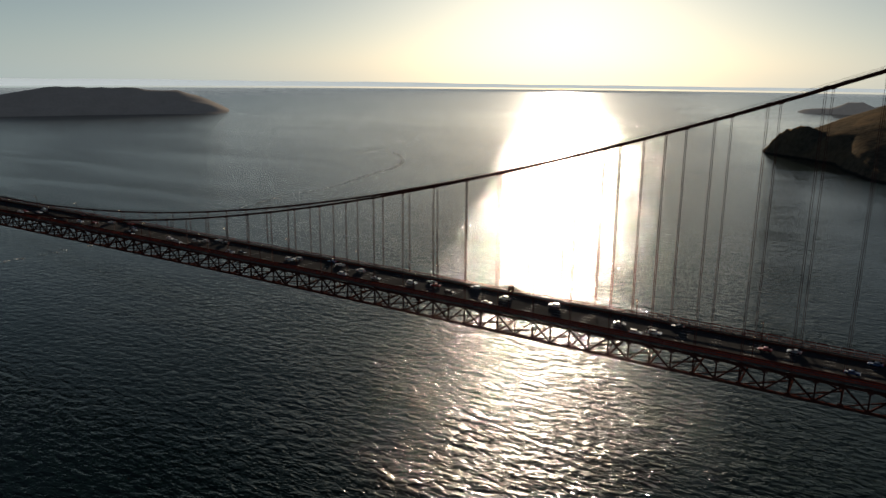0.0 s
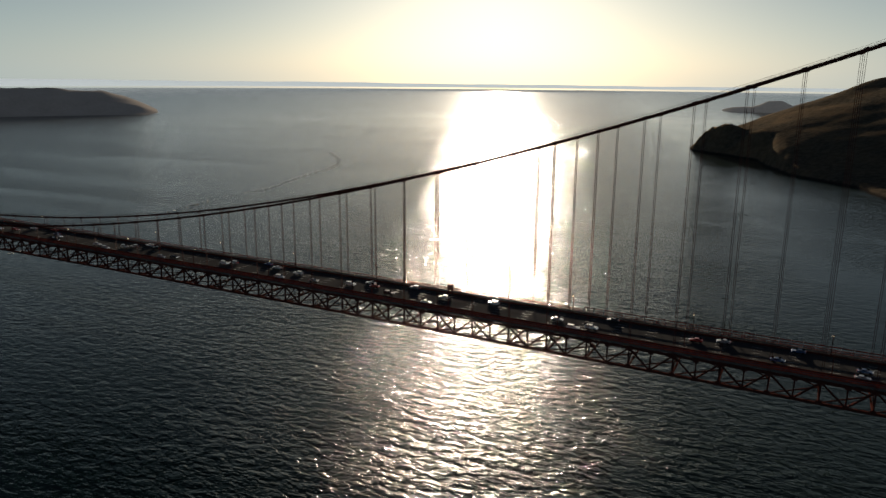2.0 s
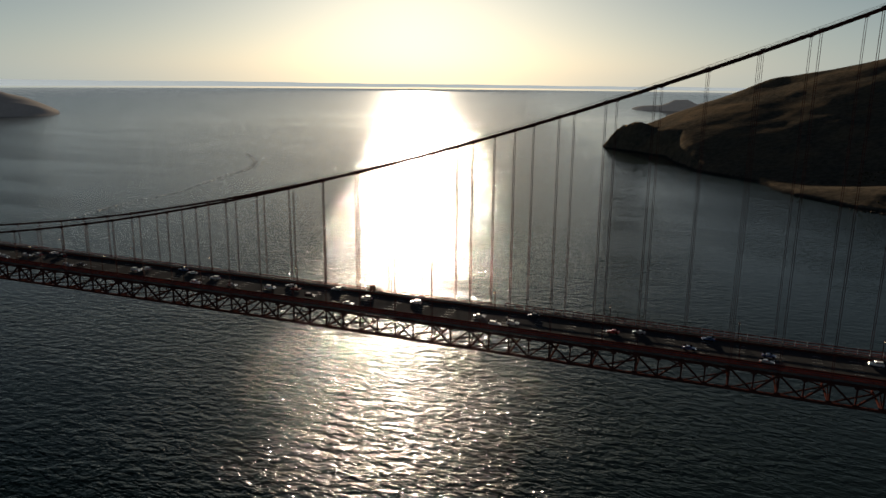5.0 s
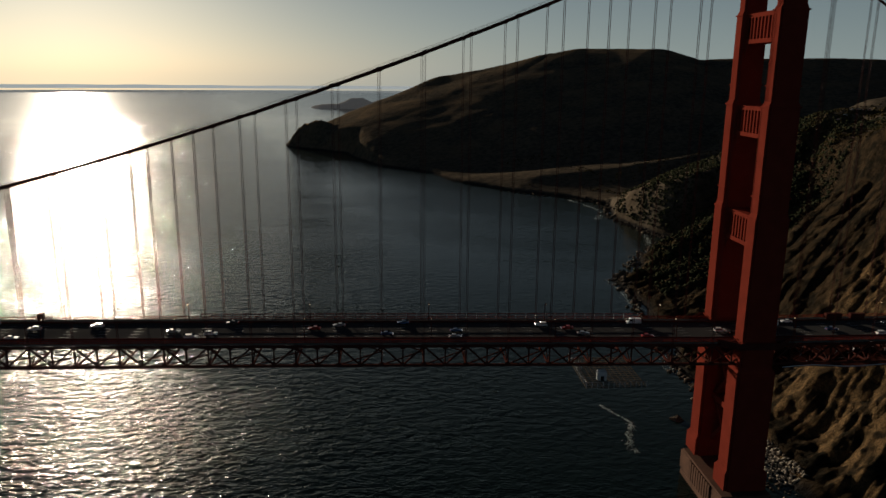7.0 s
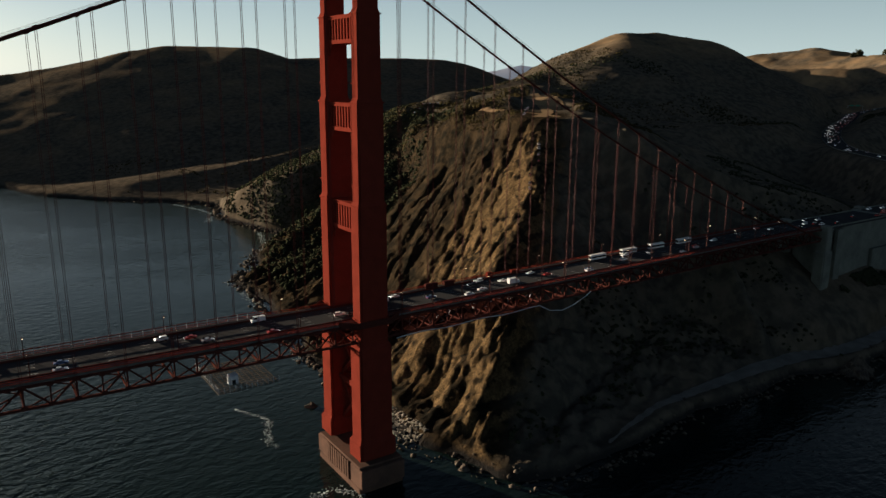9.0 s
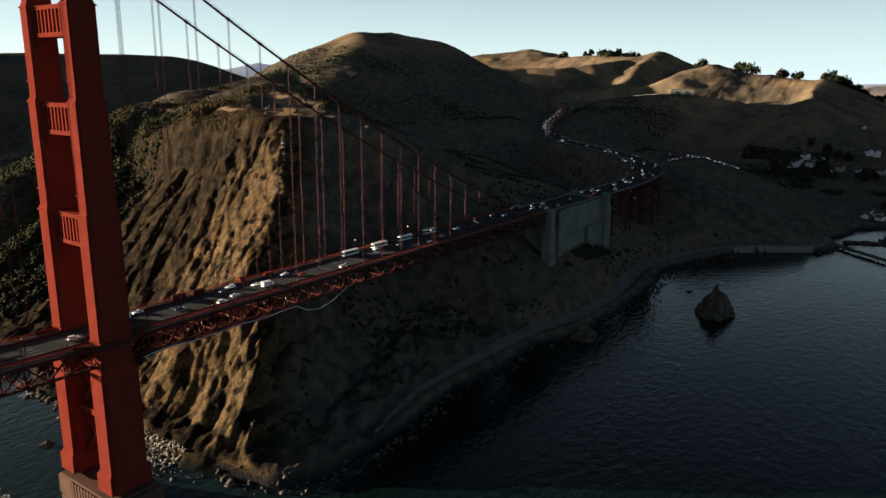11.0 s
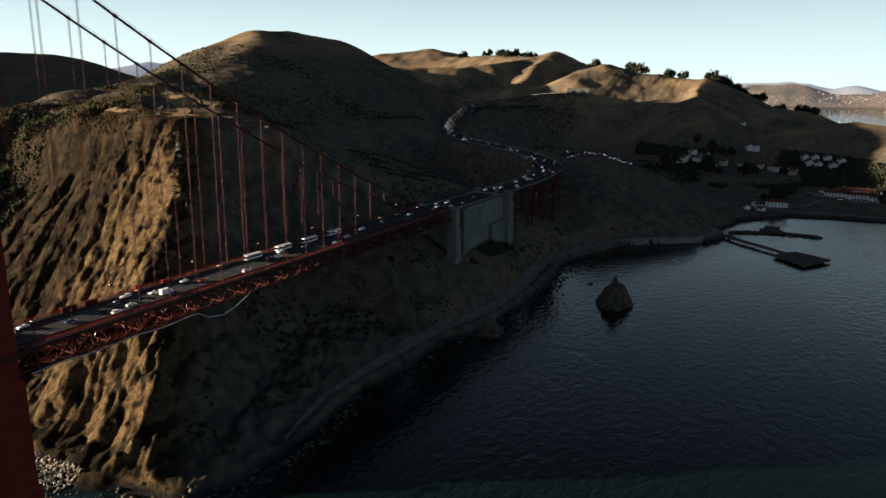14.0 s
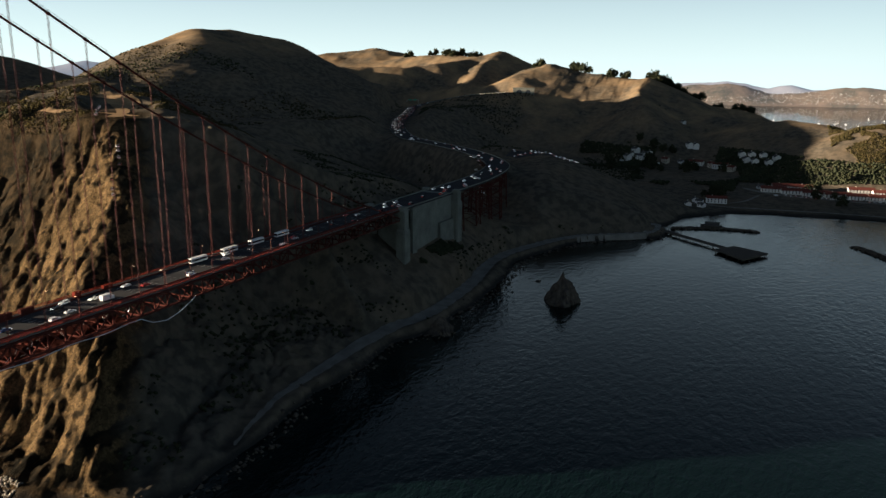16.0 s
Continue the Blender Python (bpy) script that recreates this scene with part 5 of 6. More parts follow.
RED_ROOF = material("red_roof_tiles", (0.13, 0.042, 0.032), 0.8, alt=(0.09, 0.034, 0.028), scale=0.5, fine=3.0)
GREY_ROOF = material("grey_shingle_roof", (0.09, 0.085, 0.085), 0.85, alt=(0.06, 0.058, 0.058), scale=0.5, fine=3.0)
def backlit(name, colour):
    """Froth that lets the low sun through."""
    m = bpy.data.materials.new(name)
    m.use_nodes = True
    n, l = m.node_tree.nodes, m.node_tree.links
    thin, both = n.new("ShaderNodeBsdfTranslucent"), n.new("ShaderNodeMixShader")
    thin.inputs[0].default_value = n["Principled BSDF"].inputs["Base Color"].default_value = (*colour, 1)
    both.inputs[0].default_value = 0.7
    l.new(n["Principled BSDF"].outputs[0], both.inputs[1])
    l.new(thin.outputs[0], both.inputs[2])
    l.new(both.outputs[0], n["Material Output"].inputs[0])
    return m


FOAM_LINE = backlit("backlit_sea_foam", (0.7, 0.7, 0.68))
FOAM = material("white_sea_foam", (0.42, 0.45, 0.45), 0.8, alt=(0.16, 0.2, 0.2), scale=0.3, fine=1.5)


def heights(pts):
    a = np.array(pts, float)
    return terrain(a[:, 0], a[:, 1])


def clump_mesh(name, centres, sizes, mat, seed=1, squash=0.75):
    """Many small ragged leaf clumps in one mesh."""
    r = np.random.RandomState(seed)
    base = np.array([(1, 0, 0), (-1, 0, 0), (0, 1, 0), (0, -1, 0), (0, 0, 1), (0, 0, -1)], float)
    tri = np.array([(0, 2, 4), (2, 1, 4), (1, 3, 4), (3, 0, 4), (2, 0, 5), (1, 2, 5), (3, 1, 5), (0, 3, 5)])
    n = len(centres)
    ang = r.uniform(0, math.tau, n)
    tilt = r.uniform(-0.5, 0.5, (n, 2))
    v = np.repeat(base[None], n, 0) * r.uniform(0.6, 1.4, (n, 6, 1)) * np.array([1, 1, squash])
    c, s = np.cos(ang)[:, None], np.sin(ang)[:, None]
    x, y = v[:, :, 0] * c - v[:, :, 1] * s, v[:, :, 0] * s + v[:, :, 1] * c
    z = v[:, :, 2] + x * tilt[:, :1] + y * tilt[:, 1:]
    co = np.stack([x, y, z], 2) * np.asarray(sizes)[:, None, None] + np.asarray(centres)[:, None, :]
    f = (tri[None] + 6 * np.arange(n)[:, None, None]).reshape(-1, 3)
    me = bpy.data.meshes.new(name)
    me.vertices.add(n * 6)
    me.vertices.foreach_set("co", co.astype(np.float32).ravel())
    me.loops.add(f.size)
    me.loops.foreach_set("vertex_index", f.astype(np.int32).ravel())
    me.polygons.add(len(f))
    me.polygons.foreach_set("loop_start", np.arange(0, f.size, 3, dtype=np.int32))
    me.update(calc_edges=True)
    me.materials.append(mat)
    return me


def make_tree(height, spread, seed, label):
    tree = tagged(new("tree"), label, "tree", "trees on the hills")
    r = random.Random(seed)
    bm = bmesh.new()
    trunk_top = height * 0.5
    tube(bm, [(0, 0, -1.0), (0.1, 0.05, height * 0.25), (0.3 * r.uniform(-1, 1), 0.2, trunk_top)], height * 0.028, 7)
    tips = []
    for k in range(7):
        a, z0 = k * 0.9 + r.uniform(-0.3, 0.3), height * r.uniform(0.15, 0.45)
        tip = (spread * 0.7 * math.cos(a), spread * 0.7 * math.sin(a), z0 + height * r.uniform(0.15, 0.4))
        tube(bm, [(0, 0, z0), (tip[0] * 0.5, tip[1] * 0.5, z0 + 0.6 * (tip[2] - z0)), tip], height * 0.011, 5)
        tips.append(tip)
    part("trunk", bm, BARK, tree)
    centres, sizes = [], []
    for k in range(170):
        t = r.choice(tips + [(0, 0, height * 0.8)])
        g = [r.gauss(0, spread * 0.22) for _ in range(2)] + [r.gauss(-0.06 * height, height * 0.16)]
        centres.append((t[0] + g[0], t[1] + g[1], min(height, max(height * 0.12, t[2] + g[2]))))
        sizes.append(height * r.uniform(0.06, 0.12))
    crown = new("crown", clump_mesh("crown", centres, sizes, FOLIAGE, seed))
    crown.parent = tree
    return tree


TREES = [make_tree(16, 6.5, 1, "tall dark eucalyptus tree with a ragged crown on the ridge"), make_tree(12, 5.5, 2, "round dark evergreen tree on the dry hillside")]


def plant(x, y, k, scale, turn):
    z = float(heights([(x, y)])[0])
    m = pose(x, y, z - 0.3, 0, 0, turn)
    ob = put(TREES[k], m)
    ob.scale = (scale, scale, scale)


r = random.Random(11)
# groves along the skyline and round the houses: centre, spread, how many
GROVES = [(2095, 885, 14, 7), (2078, 800, 25, 4), (2062, 720, 22, 16), (2062, 680, 16, 14), (2066, 640, 16, 10), (1745, 330, 16, 6), (1699, 222, 8, 8), (1694, 190, 12, 4),
          (1692, 128, 8, 6), (1692, 92, 9, 5), (1700, 30, 12, 12), (1725, 6, 14, 14), (1765, -22, 16, 14), (1810, -45, 18, 10), (1985, -110, 24, 10), (1970, -170, 20, 8),
          (1150, -20, 40, 8), (1220, -70, 50, 10), (1180, -150, 40, 6), (935, -180, 25, 5), (1060, -300, 50, 8)]
for cx, cy, spread, count in GROVES:
    for _ in range(count):
        plant(cx + r.gauss(0, spread * 0.7), cy + r.gauss(0, spread * 0.7), r.choice((0, 1, 1)), r.uniform(0.8, 1.5), r.uniform(0, 360))


def scatter(n, x0, x1, y0, y1, seed, keep):
    q = np.random.RandomState(seed)
    x, y = q.uniform(x0, x1, n), q.uniform(y0, y1, n)
    z = terrain(x, y)
    k = keep(x, y, z, q)
    return x[k], y[k], z[k], q


def off_road(x, y, gap=20):
    d = np.full(x.shape, 1e9)
    for a, b in zip(HIGHWAY_LINE[::2], HIGHWAY_LINE[2::2]):
        d = np.minimum(d, seg_dist(x, y, a, b)[0])
    for a, b in zip(BEACH_ROAD[::3], BEACH_ROAD[3::3]):
        d = np.minimum(d, seg_dist(x, y, a, b)[0] + gap - 7)
    return d > gap


def patchy(x, y, size, seed, cut):
    return fbm(x, y, size, 4, seed) > cut


def woods(name, label, n, area, seed, keep, size, mat, lift=0.5):
    x, y, z, q = scatter(n, *area, seed, keep)
    s = q.uniform(size[0], size[1], len(x))
    me = clump_mesh(name, np.stack([x, y, z + s * lift], 1), s, mat, seed)
    tagged(new(name, me), label, "bushes", kind="stuff")


woods("woodland", "dense dark woodland in the valley below the hills", 44000, (930, 1420, -480, 120), 4,
      lambda x, y, z, q: (z > 8) & (z < 44) & patchy(x, y, 110, 6, -0.06) & (y < 60 + 60 * np.sin(x * 0.03)) & off_road(x, y, 26) & (np.hypot((x - 1140) / 1.1, y + 135) > 72) & ((x > 1090) | (y > -205)), (1.0, 3.2), FOLIAGE, 0.7)
woods("hill_trees", "dark leafy trees covering the low hill by the bay", 22000, (1130, 1400, -640, -335), 5,
      lambda x, y, z, q: (z > 24) & patchy(x, y, 50, 8, -0.12), (0.6, 2.1), FOLIAGE_DRY, 0.6)
woods("gully_scrub", "dark scrub in the gullies of the slopes", 26000, (480, 1500, -60, 1000), 6,
      lambda x, y, z, q: (z > 10) & patchy(x, y, 150, 16, 0.19) & off_road(x, y, 24), (0.9, 2.6), FOLIAGE, 0.3)
woods("cliff_scrub", "low dark bushes on the shaded cliff slope", 16000, (60, 640, -100, 220), 7,
      lambda x, y, z, q: (z > 7) & patchy(x, y, 45, 26, 0.08) & off_road(x, y, 24) & ~((x > 325) & (x < 445) & (np.abs(y) < 20))
      & (np.hypot(x - 290, y - 215) > 62) & (y < (x - 60) * 0.62 - 26), (0.6, 1.9), FOLIAGE, 0.3)
woods("wall_bushes", "dark bushes at the foot of the anchorage wall", 700, (348, 428, -25, -15.5), 12,
      lambda x, y, z, q: (z > 5) & patchy(x, y, 16, 9, 0.04), (0.9, 2.3), FOLIAGE, 0.7)
woods("headland_scrub", "dark scrub over the ocean headland", 12000, (60, 900, 350, 1000), 8,
      lambda x, y, z, q: (z > 8) & patchy(x, y, 90, 36, 0.0), (0.7, 2.0), FOLIAGE_DRY, 0.25)


# scrub crowded here, its dark clumps standing in for shade on the bluffs
woods("bluff_shade_scrub", "low scrub made dense as shade over the bluffs above the cove", 15000, (70, 330, 250, 640), 14,
      lambda x, y, z, q: (z > 6) & patchy(x, y, 40, 46, -0.25) & (y > 0.62 * x + 190), (0.8, 2.3), FOLIAGE, 0.25)


# dark clumps added where the ridge slope should lie in shade
woods("ridge_shade_scrub", "low dark clumps added as shade on the ridge behind the clifftop road", 13000, (225, 470, 215, 520), 15,
      lambda x, y, z, q: (z > 60) & patchy(x, y, 35, 56, -0.22) & (np.abs((y - 164) - (x - 243) * 1.13) > 17) & (np.hypot(x - 360, y - 295) > 34) & (x > 232 + 0.1 * y), (0.6, 1.6), FOLIAGE_DRY, 0.2)


def rock_mesh(name, pts, sizes, seed, mat):
    me = clump_mesh(name, pts, sizes, mat, seed, 0.7)
    return me


def shoreline_rocks():
    q = np.random.RandomState(9)
    pts, sizes = [], []
    line = np.array(WEST_SHORE[12:] + EAST_SHORE[:18], float)
    for a, b in zip(line, line[1:]):
        n = int(np.hypot(*(b - a)) / 1.1)
        for _ in range(n):
            t = q.uniform()
            p = a + (b - a) * t + q.normal(0, 3.2, 2)
            size = abs(q.normal(0.6, 0.5)) + 0.3
            if p[1] > 60:
                size *= 1.7
            pts.append((p[0], p[1], 0))
            sizes.append(size)
    a = np.array(pts)
    a[:, 2] = np.maximum(terrain(a[:, 0], a[:, 1]), 0.0) + 0.1
    tagged(new("shore_boulders", rock_mesh("shore_boulders", a, np.array(sizes), 9, ROCK)), "dark wave-washed boulders along the shore", "boulders", kind="stuff")
    # pale scree at the foot of the cliff by the tower
    q = np.random.RandomState(10)
    x, y = q.uniform(28, 40, 400), q.uniform(4, 44, 400)
    z = np.maximum(terrain(x, y), 0)
    k = z < 14
    tagged(new("scree", rock_mesh("scree", np.stack([x, y, z + 0.2], 1)[k], q.uniform(0.4, 1.1, 400)[k], 10, SCREE)), "pale loose boulders at the foot of the cliff",
           "boulders", kind="stuff")


SCREE = material("pale_scree_rock", (0.3, 0.27, 0.22), 0.9, alt=(0.14, 0.12, 0.1), scale=0.4)
shoreline_rocks()


def make_sea_stack(x, y, w, d, h, seed, label):
    """A craggy rock that stands in the water."""
    bm = bmesh.new()
    bmesh.ops.create_icosphere(bm, subdivisions=5, radius=1.0)
    for v in bm.verts:
        c = v.co.copy()
        n1 = noise.fractal(c * 1.6 + Vector((seed, 0, 0)), 1.0, 2.1, 5)
        n2 = abs(noise.noise(Vector((c.x * 3.0, c.y * 3.0, c.z * 1.2 + seed)))) * 0.5
        up = max(0.0, c.z)
        k = 1 + 0.28 * n1 - n2 * 0.35
        lean = 1.12 - 0.92 * min(1.0, up) ** 1.2
        crack = 1 - 0.22 * abs(noise.noise(Vector((c.x * 7, c.y * 7, c.z * 2.5 + seed)))) - 0.12 * abs(noise.noise(Vector((c.x * 16, c.y * 16, c.z * 8))))
        v.co = Vector((c.x * w * k * lean * crack, c.y * d * k * lean * crack, c.z * h * (1 + 0.2 * n1) - 0.5))
    ob = part("rock", bm, ROCK)
    ob.location = (x, y, 0)
    return tagged(ob, label, "rock")


make_sea_stack(396, -121, 17, 13, 21, 4.0, "craggy dark rock stack standing in the bay")
make_sea_stack(292, -66, 12, 9, 11, 9.0, "dark rock outcrop at the edge of the shore track")
make_sea_stack(440, -88, 4, 3, 2.2, 2.0, "small low rock awash near the shore")
make_sea_stack(62, 330, 9, 6, 6, 6.0, "dark wave-beaten rock off the headland")
make_sea_stack(150, 655, 8, 7, 5, 7.0, "small dark rock off the cove")
make_sea_stack(8, 66, 4, 3, 3, 3.0, "low dark rock beside the tower pier")


def drape(bm, line, half, lift, jitter=0.0, seed=1, taper=1.0):
    """A strip laid on the ground along a plan line."""
    rr = random.Random(seed)
    rows = []
    for i, p in enumerate(line):
        e = line[min(i + 1, len(line) - 1)] - line[max(i - 1, 0)]
        e = e / np.hypot(e[0], e[1])
        row = []
        wide = half * min(1.0, 0.12 + i * taper)
        for s in (-wide, -wide / 3, wide / 3, wide):
            q = (p[0] - e[1] * (s + rr.uniform(-jitter, jitter)), p[1] + e[0] * (s + rr.uniform(-jitter, jitter)))
            row.append(q)
        rows.append(row)
    hs = heights([q for row in rows for q in row]).reshape(len(rows), 4)
    vr = [[bm.verts.new((q[0], q[1], max(h, 0.3) + lift)) for q, h in zip(row, hrow)] for row, hrow in zip(rows, hs)]
    for a, b in zip(vr, vr[1:]):
        for k in range(3):
            bm.faces.new((a[k], a[k + 1], b[k + 1], b[k]))


bm = bmesh.new()
drape(bm, smooth_line([tuple(p) for p in BEACH_ROAD[::3]], 3), 5.6, 0.25, 0.7, 2, 0.02)
tagged(part("pavement", bm, GRAVEL), "pale gravel track along the foot of the slope", "track", kind="structure")


def make_house(w, d, h, wall, roof, label):
    house = tagged(new("house"), label, "house", "buildings of the old fort")
    bm = bmesh.new()
    box(bm, -w / 2, w / 2, -d / 2, d / 2, -2, h)
    part("wall", bm, wall, house)
    bm = bmesh.new()
    ridge = h + d * 0.32
    pts = [(-d / 2 - 0.6, h - 0.1), (0, ridge), (d / 2 + 0.6, h - 0.1), (d / 2 + 0.6, h - 0.4), (0, ridge - 0.35), (-d / 2 - 0.6, h - 0.4)]
    ends = [[bm.verts.new((s * (w / 2 + 0.5), y, z)) for y, z in pts] for s in (-1, 1)]
    for k in range(6):
        bm.faces.new((ends[0][k], ends[0][(k + 1) % 6], ends[1][(k + 1) % 6], ends[1][k]))
    bm.faces.new(ends[0][::-1])
    bm.faces.new(ends[1])
    bmesh.ops.recalc_face_normals(bm, faces=bm.faces)
    part("roof", bm, roof, house)
    for s in (-1, 1):       # gable ends
        bm = bmesh.new()
        a, b, c = (s * w / 2, -d / 2, h), (s * w / 2, d / 2, h), (s * w / 2, 0, ridge - 0.36)
        front = [bm.verts.new(p) for p in (a, b, c)]
        back = [bm.verts.new((p[0] - s * 0.3, p[1], p[2])) for p in (a, b, c)]
        bm.faces.new(front)
        bm.faces.new(back[::-1])
        for k in range(3):
            bm.faces.new((front[k], front[(k + 1) % 3], back[(k + 1) % 3], back[k]))
        bmesh.ops.recalc_face_normals(bm, faces=bm.faces)
        part("gable", bm, wall, house)
    n = max(2, int(w / 4))
    bm = bmesh.new()
    box(bm, -0.6, 0.6, -0.06, 0.06, -0.9, 0.9)
    win = None
    for s in (-1, 1):
        for k in range(n):
            for z in ((h * 0.55,) if h < 5 else (h * 0.28, h * 0.72)):
                m = pose(-w / 2 + (k + 0.5) * w / n, s * (d / 2 + 0.04), z)
                if win is None:
                    win = part("window", bm, GLASS, house)
                    win.matrix_basis = m
                else:
                    share("window", win.data, m, house)
    bm = bmesh.new()
    box(bm, w * 0.2, w * 0.2 + 1.0, -0.5, 0.5, ridge - 1.2, ridge + 1.1)
    part("chimney", bm, CREAM_WALL, house)
    return house


HOUSES = [make_house(13, 10, 7, WHITE_WALL, GREY_ROOF, "white two-storey officers house with a grey roof"),
          make_house(12, 9, 6.5, CREAM_WALL, RED_ROOF, "cream two-storey house with a red roof"),
          make_house(26, 10, 6.5, WHITE_WALL, RED_ROOF, "long white barracks building with a red roof"),
          make_house(34, 11, 5, WHITE_WALL, RED_ROOF, "long low white warehouse with a red roof"),
          make_house(9, 7, 3.6, WHITE_WALL, GREY_ROOF, "small white cottage among dark trees")]
SPOTS = [(1217, 0, 4, 20), (1225, -9, 0, 40), (1237, -14, 4, 30), (1246, -19, 0, 50), (1229, -31, 0, 70), (1236, -38, 0, 60), (1246, -45, 4, 30), (1221, -62, 4, 40), (1233, -75, 1, 70),
         (1243, -101, 4, 60), (1243, -127, 2, 80), (1225, -154, 1, 30), (1212, -170, 2, 85), (1187, -190, 1, 60), (1308, -106, 0, 30), (1312, -116, 0, 30),
         (1252, -201, 0, 20), (1245, -217, 0, 20), (1235, -236, 0, 20), (1208, -224, 0, 20), (1190, -246, 0, 20), (1206, -257, 0, 20), (1222, -210, 0, 20),
         (867, -158, 4, 20), (866, -175, 4, 60), (905, -190, 2, 100), (902, -163, 4, 10), (890, -170, 4, 80), (1047, -239, 4, 95),
         (1024, -258, 3, 95), (1018, -285, 3, 97), (1013, -312, 3, 98), (1011, -340, 3, 100), (1009, -366, 3, 100), (1010, -394, 3, 100),
         (1056, -272, 3, 97), (1058, -302, 3, 98), (1062, -372, 3, 100), (1050, -402, 3, 100), (1000, -430, 3, 100), (1035, -440, 3, 100), (1457, -74, 4, 50)]
for (x, y, k, turn), z in zip(SPOTS, heights([s[:2] for s in SPOTS])):
    put(HOUSES[k], pose(x, y, float(z) + 0.3, 0, 0, turn))


def make_wharf():
    """The T-shaped old timber wharf on piles."""
    wharf = tagged(new("wharf"), "old dark timber wharf on piles with a broad square head", "wharf")
    bm = bmesh.new()
    along(np.array([(696, -152, 2.6), (677, -171, 2.6), (640, -213, 2.6), (632, -222, 2.6)], float), 4.2, -0.5, 0.2, bm)
    part("walkway", bm, TIMBER, wharf)
    bm = bmesh.new()
    loop = [(620, -212), (645, -229), (625, -261), (588, -240)]
    lo = [bm.verts.new((x, y, 1.6)) for x, y in loop]
    hi = [bm.verts.new((x, y, 3.0)) for x, y in loop]
    bm.faces.new(lo)
    bm.faces.new(hi[::-1])
    for k in range(4):
        bm.faces.new((lo[k], lo[(k + 1) % 4], hi[(k + 1) % 4], hi[k]))
    bmesh.ops.recalc_face_normals(bm, faces=bm.faces)
    part("wharf_head", bm, TIMBER, wharf)
    bm = bmesh.new()
    tube(bm, [(0, 0, -3), (0, 0, 3.6)], 0.35, 7)
    pile = part("post", bm, TIMBER, wharf)
    pile.matrix_basis = pose(645, -229, 0)
    for (x0, y0), (x1, y1) in zip(loop, loop[1:] + loop[:1]):
        for t in (0.15, 0.35, 0.55, 0.75, 0.95):
            share("post", pile.data, pose(x0 + (x1 - x0) * t, y0 + (y1 - y0) * t, 0), wharf)
    for t in (0.1, 0.3, 0.5, 0.7, 0.9):
        for s in (-4.4, 4.4):
            share("post", pile.data, pose(690 - 55 * t + s * 0.74, -158 - 60 * t - s * 0.67, -0.6), wharf)


make_wharf()


def make_breakwater(pts, half, label, seed):
    q = np.random.RandomState(seed)
    line = smooth_line(pts, 1.2)
    c, s = [], []
    for p in line:
        for _ in range(7):
            off = q.normal(0, half * 0.45, 2)
            up = max(0.2, p[2] * (1 - np.hypot(*off) / (half * 1.3)))
            c.append((p[0] + off[0], p[1] + off[1], up * q.uniform(0.5, 1)))
            s.append(q.uniform(0.8, 1.9))
    tagged(new("breakwater", clump_mesh("breakwater", c, s, ROCK, seed, 0.7)), label, "breakwater", kind="stuff")


make_breakwater([(722, -158, 2.5), (738, -190, 2.6), (744, -220, 2.5), (742, -246, 1.8)], 5, "low dark rubble breakwater closing the small harbour", 31)
make_breakwater([(706, -342, 1.8), (690, -352, 2.6), (668, -362, 2.6), (640, -378, 2.6), (600, -402, 2.5)], 5.5, "long dark rubble jetty out in the bay", 32)


def make_boat_shed():
    shed = tagged(new("boat_house"), "dark low boat house on a float inside the harbour", "boat house")
    bm = bmesh.new()
    box(bm, -4, 4, -12, 12, 0.1, 1.0, 0.15)
    part("float", bm, TIMBER, shed)
    bm = bmesh.new()
    box(bm, -3, 3, -9, 7, 1.0, 4.2)
    part("cabin", bm, GREY_ROOF, shed)
    bm = bmesh.new()
    box(bm, -3.4, 3.4, -9.5, 7.5, 4.2, 4.6)
    part("roof", bm, GREY_ROOF, shed)
    bm = bmesh.new()
    tube(bm, [(0, -3, 4.6), (0, -3, 9)], 0.15, 6)
    part("mast", bm, STEEL, shed)
    shed.location = (760, -197, 0)


make_boat_shed()


def make_tunnel():
    port = tagged(new("tunnel_portal"), "pale concrete road tunnel portal with two dark arches", "tunnel")
    x, y = 1473, 277
    z = float(heights([(x, y)])[0])
    bm = bmesh.new()
    box(bm, -1.5, 1.5, -24, 24, -3, 12, 0.2)
    part("headwall", bm, CONCRETE, port)
    # solid dark discs stand in for the shade inside the two arches
    for s in (-1, 1):
        bm = bmesh.new()
        bmesh.ops.create_cone(bm, cap_ends=True, segments=20, radius1=6.2, radius2=6.2, depth=1.2, matrix=pose(-1.2, s * 10, 2, 0, 90, 0))
        part("bore_disc", bm, DARK_CAR, port)
    bm = bmesh.new()
    box(bm, -2.1, 2.1, -25, 25, 12, 13)
    part("coping", bm, CONCRETE, port)
    port.matrix_basis = pose(x, y, z - 1, 0, 0, 12)


make_tunnel()

# parked cars and a kiosk at the viewpoint by the road
q = random.Random(21)
for k in range(34):
    x, y = 836 + q.uniform(-14, 10), -18 + k * 2.9
    z = float(heights([(x, y)])[0])
    put(FAR_FLEET[q.choice((0, 0, 0, 1, 1, 2, 3))], pose(x, y, z + 0.25, 0, 0, q.choice((0, 180)) + q.uniform(-6, 6)))
bm = bmesh.new()
drape(bm, np.array([(822 + 0.3 * k, -28 + 4.2 * k, 66) for k in range(27)], float), 17, 0.15)
tagged(part("car_park", bm, ASPHALT), "asphalt car park on the bluff above the bay", "car park", kind="structure")


